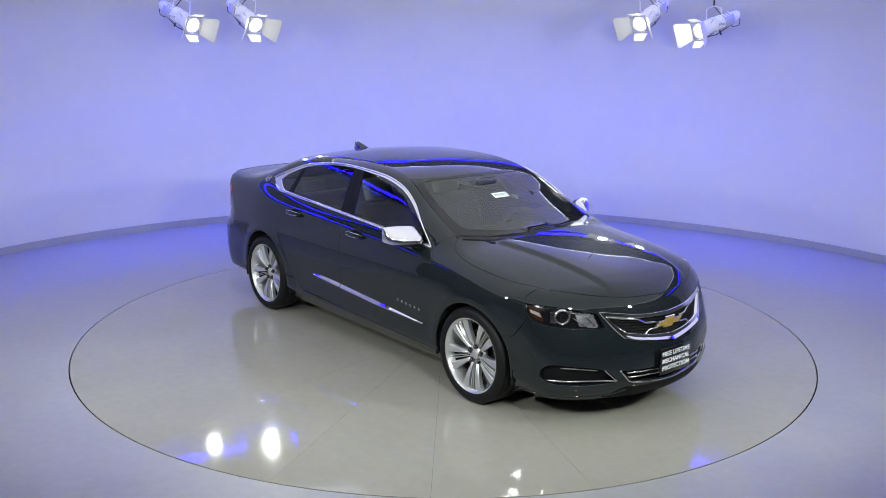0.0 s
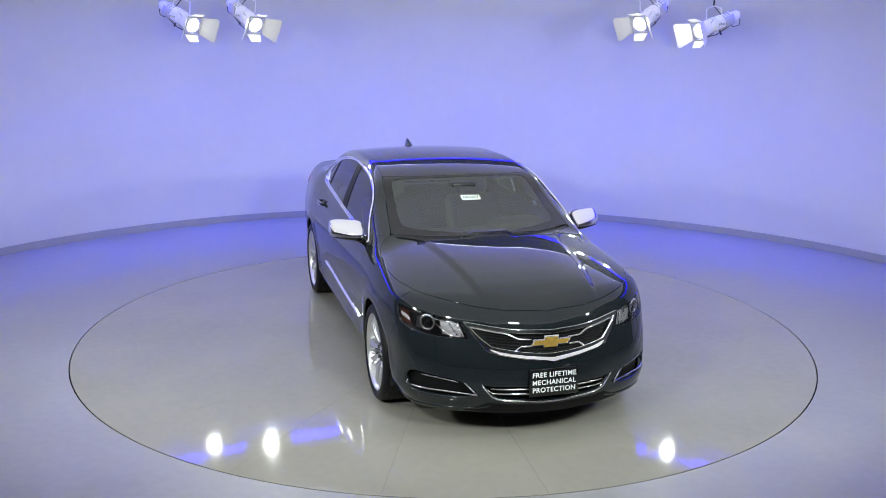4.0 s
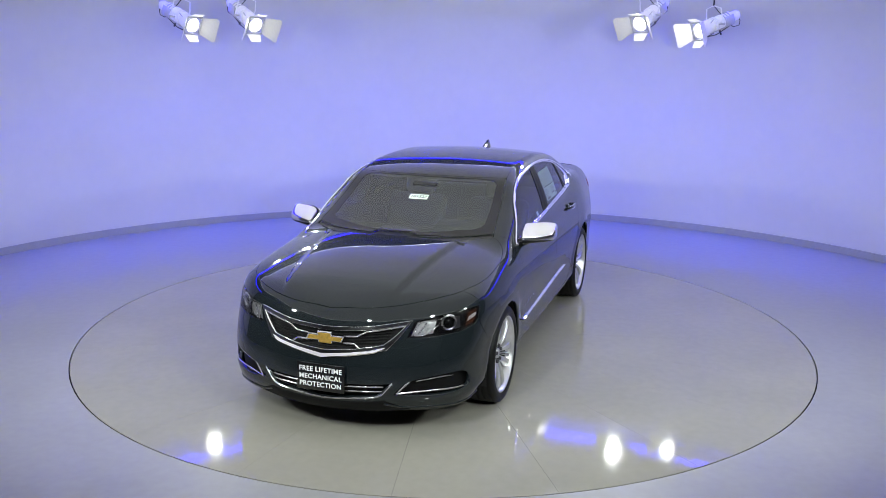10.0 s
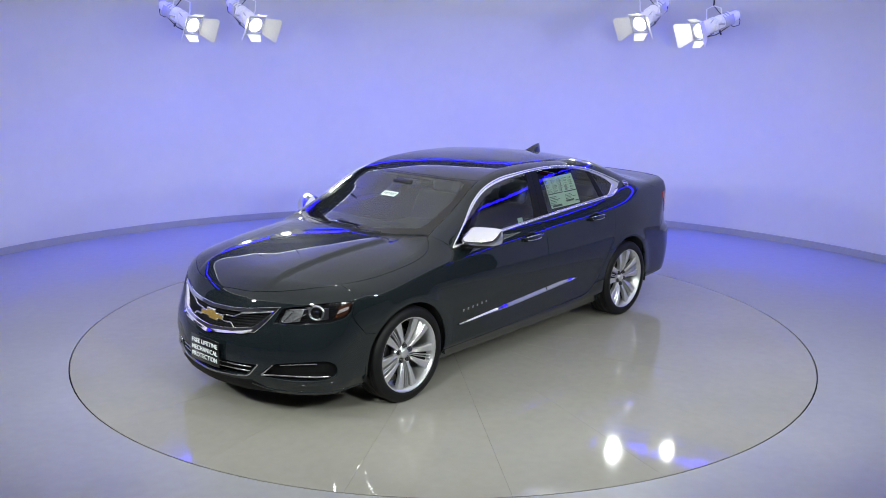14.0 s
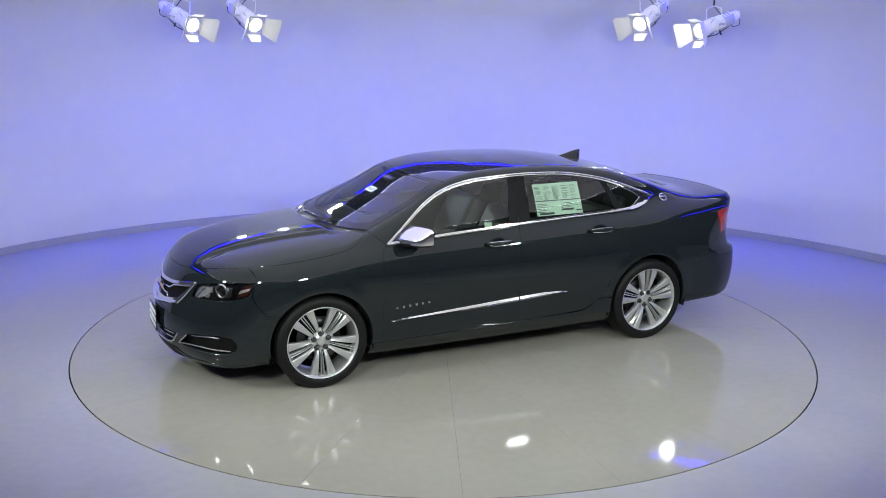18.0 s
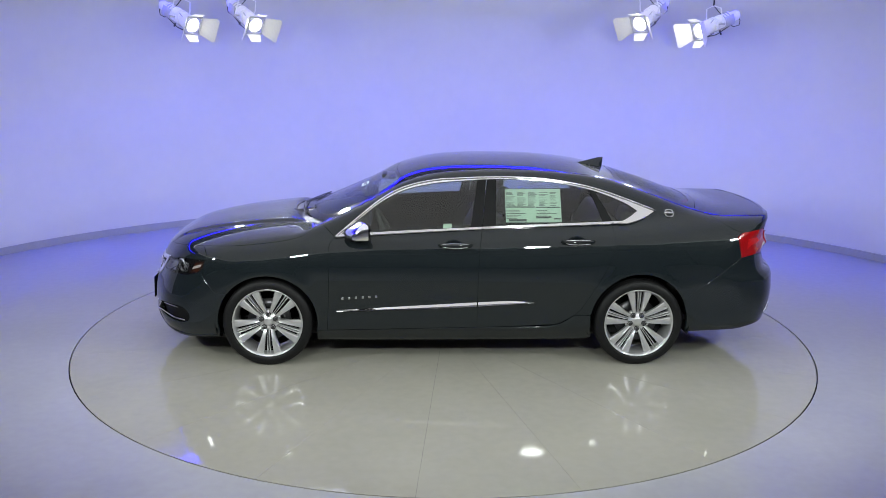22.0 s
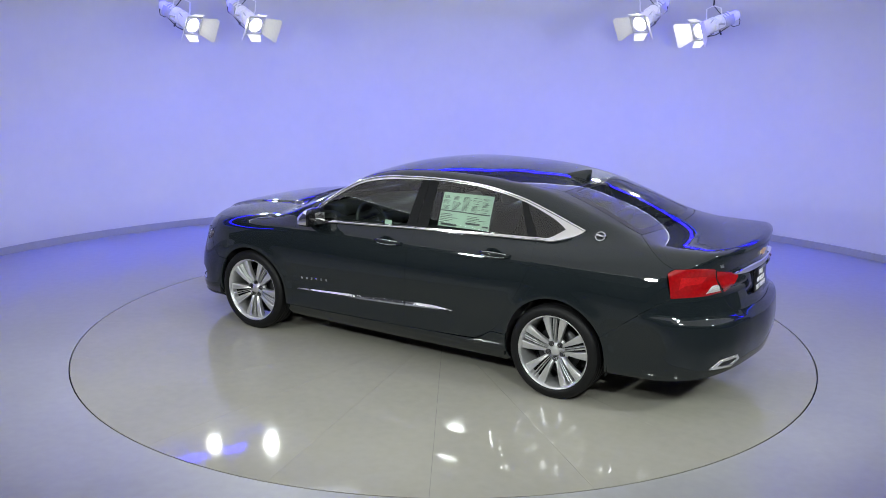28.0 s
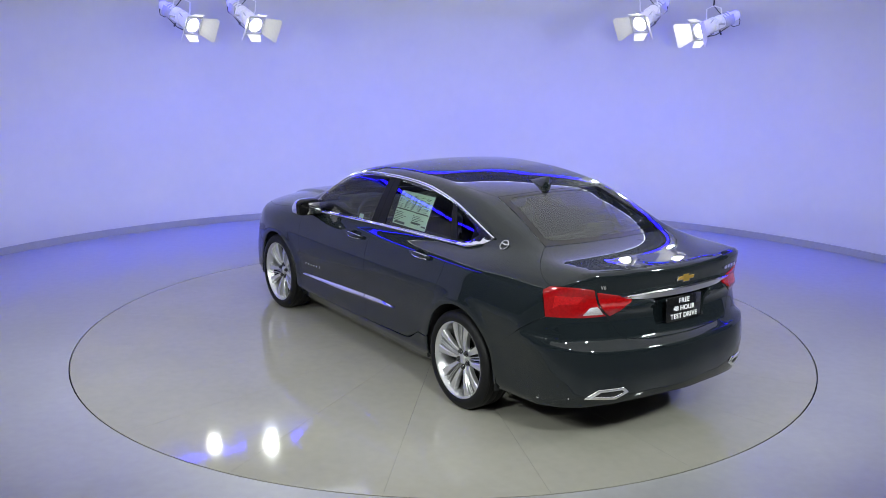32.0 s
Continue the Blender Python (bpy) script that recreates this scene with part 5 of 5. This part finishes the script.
rng = random.Random(4)
for col in range(5):
    x = -0.392 - 0.083 * col
    for row in range(13):
        if rng.random() < 0.9:
            print_bar(x, 1.320 - 0.0078 * row, 0.040 + 0.03 * rng.random(), 0.0030)
print_bar(-0.388, 1.215, 0.22, 0.008)
print_bar(-0.615, 1.213, 0.185, 0.008)
for row in range(6):
    print_bar(-0.39, 1.192 - 0.012 * row, 0.06 + 0.10 * rng.random(), 0.004)
    print_bar(-0.62, 1.190 - 0.011 * row, 0.08 + 0.09 * rng.random(), 0.0035)
print_bar(-0.41, 1.119, 0.135, 0.016)
print_bar(-0.615, 1.142, 0.12, 0.012)
print_bar(-0.755, 1.130, 0.05, 0.010)
for name, a, b, mat in (("door_sticker", (0.09, 1.094), (0.026, 1.060), PAPER), ("door_sticker", (0.012, 1.080), (-0.05, 1.072), INK)):
    loop = chain(on_side([a, (b[0], a[1])]), on_side([(b[0], a[1]), b]), on_side([b, (a[0], b[1])]), on_side([(a[0], b[1]), a]))
    part(name, sheet_mesh(name, sheet(loop, AROUND, push=-0.009, gap=0, lip=0, pitch=0.1)), mat, front_doors[0])

# ---------------------------------------------------------------- the cabin


def cushion(sx, sy, sz, r=0.05):
    bm = block(sx, sy, sz, min(r, sx * 0.45, sy * 0.45, sz * 0.45), segments=4)
    return bm


def seat(y):
    root = part("seat", cushion(0.52, 0.54, 0.16, 0.06), LEATHER, car, "dark leather front seat", pose(0.12, y, 0.50, 0, -6, 0))
    part("seat_back", cushion(0.15, 0.52, 0.66, 0.06), LEATHER, root, m=pose(-0.30, 0, 0.34, 0, -20, 0))
    part("headrest", cushion(0.10, 0.27, 0.20, 0.045), STITCH, root, m=pose(-0.445, 0, 0.75, 0, -14, 0))
    for s in (1, -1):
        part("headrest_post", tube([(-0.40, s * 0.07, 0.60), (-0.44, s * 0.07, 0.72)], 0.007, 6), CHROME, root)
    return root


for y in (0.37, -0.37):
    seat(y)
bench = part("rear_bench", cushion(0.55, 1.35, 0.20, 0.07), LEATHER, car, "dark leather rear bench", pose(-0.85, 0, 0.48, 0, -5, 0))
part("bench_back", cushion(0.16, 1.32, 0.62, 0.06), LEATHER, bench, m=pose(-0.30, 0, 0.32, 0, -24, 0))
for y in (0.40, -0.40):
    part("headrest", cushion(0.09, 0.26, 0.15, 0.04), LEATHER, bench, m=pose(-0.47, y, 0.64, 0, -15, 0))
part("parcel_shelf", block(0.62, 1.20, 0.03, 0.01), DARK, car, m=pose(-1.60, 0, 1.06, 0, 3, 0))
dash = part("dashboard", cushion(0.50, 1.40, 0.26, 0.09), LEATHER, car, "dark padded dashboard", pose(0.93, 0, 0.90, 0, 8, 0))
part("instrument_hood", cushion(0.26, 0.40, 0.10, 0.045), LEATHER, dash, m=pose(-0.17, 0.37, 0.13, 0, -4, 0))
part("dash_trim", block(0.02, 1.30, 0.03, 0.008), STITCH, dash, m=pose(-0.24, 0, 0.02))
part("centre_console", cushion(0.95, 0.24, 0.32, 0.05), LEATHER, car, m=pose(0.30, 0, 0.52))
ring = [(0, 0.185 * math.cos(a), 0.185 * math.sin(a)) for a in np.linspace(0, 2 * math.pi, 37)]
steering = part("steering_wheel", tube(ring, 0.016, 8), LEATHER, car, "dark leather steering wheel", pose(0.52, 0.37, 0.93, 0, 25, 0))
part("wheel_boss", cushion(0.06, 0.15, 0.12, 0.025), BLACK, steering)
for a in (0, 180, 270):
    part("wheel_spoke", tube([(0, 0.05 * math.cos(radians(a)), 0.05 * math.sin(radians(a))), (0, 0.175 * math.cos(radians(a)), 0.175 * math.sin(radians(a)))], 0.014, 6), SATIN, steering)

# ---------------------------------------------------------------- spotlights


def spotlight(at, aim, lean, flap=42, flap_mat=LAMP_GREY):
    """A theatre spotlight with four barn doors, hung from a pipe; it looks along its own -z."""
    root = new("spotlight")
    tagged(root, "white theatre spotlight with open barn doors, switched on", "spotlight", "studio spotlights")
    root.matrix_basis = look(at, aim, lean)
    part("housing", lathe([(0.001, 0.50), (0.060, 0.50), (0.078, 0.47), (0.082, 0.30), (0.074, 0.28), (0.074, 0.16), (0.085, 0.13), (0.088, 0.03), (0.084, 0.0), (0.080, 0.0), (0.080, 0.05), (0.001, 0.06)], 32), LAMP_WHITE, root)
    for z in (0.19, 0.215, 0.24):
        part("cooling_ring", lathe([(0.073, z), (0.086, z), (0.086, z + 0.008), (0.073, z + 0.008)], 28, closed=True), LAMP_WHITE, root)
    part("lamp_cap", lathe([(0.001, 0.61), (0.042, 0.61), (0.055, 0.585), (0.058, 0.50), (0.001, 0.50)], 24), LAMP_WHITE, root)
    part("lens", lathe([(0.001, 0.012), (0.05, 0.016), (0.080, 0.030), (0.080, 0.036), (0.001, 0.036)], 32), LAMP_GLOW, root, "glowing lens")
    for k, (w, h, tilt) in enumerate(((0.19, 0.09, 38), (0.25, 0.19, flap), (0.19, 0.10, 34), (0.25, 0.19, flap))):
        bm = prism([(-w * 0.38, 0), (w * 0.38, 0), (w * 0.56, h * 0.85), (w * 0.50, h), (-w * 0.50, h), (-w * 0.56, h * 0.85)] if k % 2 else [(-w * 0.48, 0), (w * 0.48, 0), (w * 0.34, h), (-w * 0.34, h)], 0.003)
        m = pose(0, 0, 0, 0, 0, 90 * k) @ pose(0, 0.104, 0, -90 + tilt, 0, 0)
        part("barn_door", bm, flap_mat if k % 2 else LAMP_WHITE, root, m=m)
    for x, y, w, h in ((0, 0.097, 0.21, 0.016), (0, -0.097, 0.21, 0.016), (0.097, 0, 0.016, 0.178), (-0.097, 0, 0.016, 0.178)):
        part("frame_bar", block(w, h, 0.014, 0.003, at=(x, y, 0.0), segments=1), LAMP_GREY, root)
    part("yoke", tube([(-0.095, 0, 0.24), (-0.125, 0.06, 0.26), (-0.11, 0.17, 0.28), (0, 0.20, 0.29), (0.11, 0.17, 0.28), (0.125, 0.06, 0.26), (0.095, 0, 0.24)], 0.007), LAMP_WHITE, root)
    for s in (1, -1):
        part("yoke_knob", tube([(s * 0.08, 0, 0.24), (s * 0.155, 0, 0.24)], 0.016, 8, [0.010, 0.015]), LAMP_GREY, root)
        part("side_rail", tube([(s * 0.06, -0.062, 0.10), (s * 0.06, -0.066, 0.48)], 0.007, 6), LAMP_GREY, root)
        part("side_plate", block(0.006, 0.10, 0.13, 0.002, at=(s * 0.092, 0.0, 0.40), segments=1), LAMP_GREY, root)
        part("shutter_handle", tube([(s * 0.07, 0.05, 0.13), (s * 0.115, 0.085, 0.135)], 0.005, 6), LAMP_GREY, root)
        part("lower_strut", tube([(s * 0.075, -0.075, 0.02), (s * 0.045, -0.105, 0.20), (s * 0.05, -0.07, 0.42)], 0.006, 6), NUT, root)
    for z in (0.34, 0.38, 0.42):
        part("cooling_ring", lathe([(0.080, z), (0.090, z), (0.090, z + 0.006), (0.080, z + 0.006)], 24, closed=True), LAMP_GREY, root)
    part("tilt_lock", tube([(0.0, -0.075, 0.30), (0.0, -0.14, 0.31)], 0.010, 8), BLACK, root)
    hang = Vector((0, 0.20, 0.29))
    world_hang = root.matrix_basis @ hang
    top = root.matrix_basis.inverted() @ Vector((world_hang.x, world_hang.y, CEIL_Z))
    part("hanging_pipe", tube([tuple(hang), tuple(top)], 0.009), BLACK, root)
    down = root.matrix_basis.to_3x3().inverted() @ Vector((0, 0, -1))
    start = Vector((0, -0.03, 0.59))
    loop = [start + down * d + Vector((0, 0, z)) for d, z in ((0, 0.02), (0.05, 0.06), (0.10, 0.05), (0.09, -0.04), (0.04, -0.12))]
    part("power_cable", tube([tuple(p) for p in loop] + [tuple(hang)], 0.005, 6), BLACK, root)
    return root


for k, at in enumerate(LAMPS):
    # fourth lamp's side flaps: light on their inner faces is painted as white
    spotlight(at, (at[0] * (-0.45 if k < 3 else -1.0), -0.2, 0.35), 3 if at[0] < 0 else -3, *((42, LAMP_GREY) if k < 3 else (33, LAMP_WHITE)))
for at in REAR_LAMPS:
    spotlight(at, (0, 0, 0.5), 0)


# ---------------------------------------------------------------- what moves


def motions():
    rows = [(t, pose(0, 0, 0, 0, 0, a)) for t, a in TURNS]
    walk(turntable, rows)
    walk(car, [(t, m @ pose(OFFSET[0], OFFSET[1], 0)) for t, m in rows])


motions()
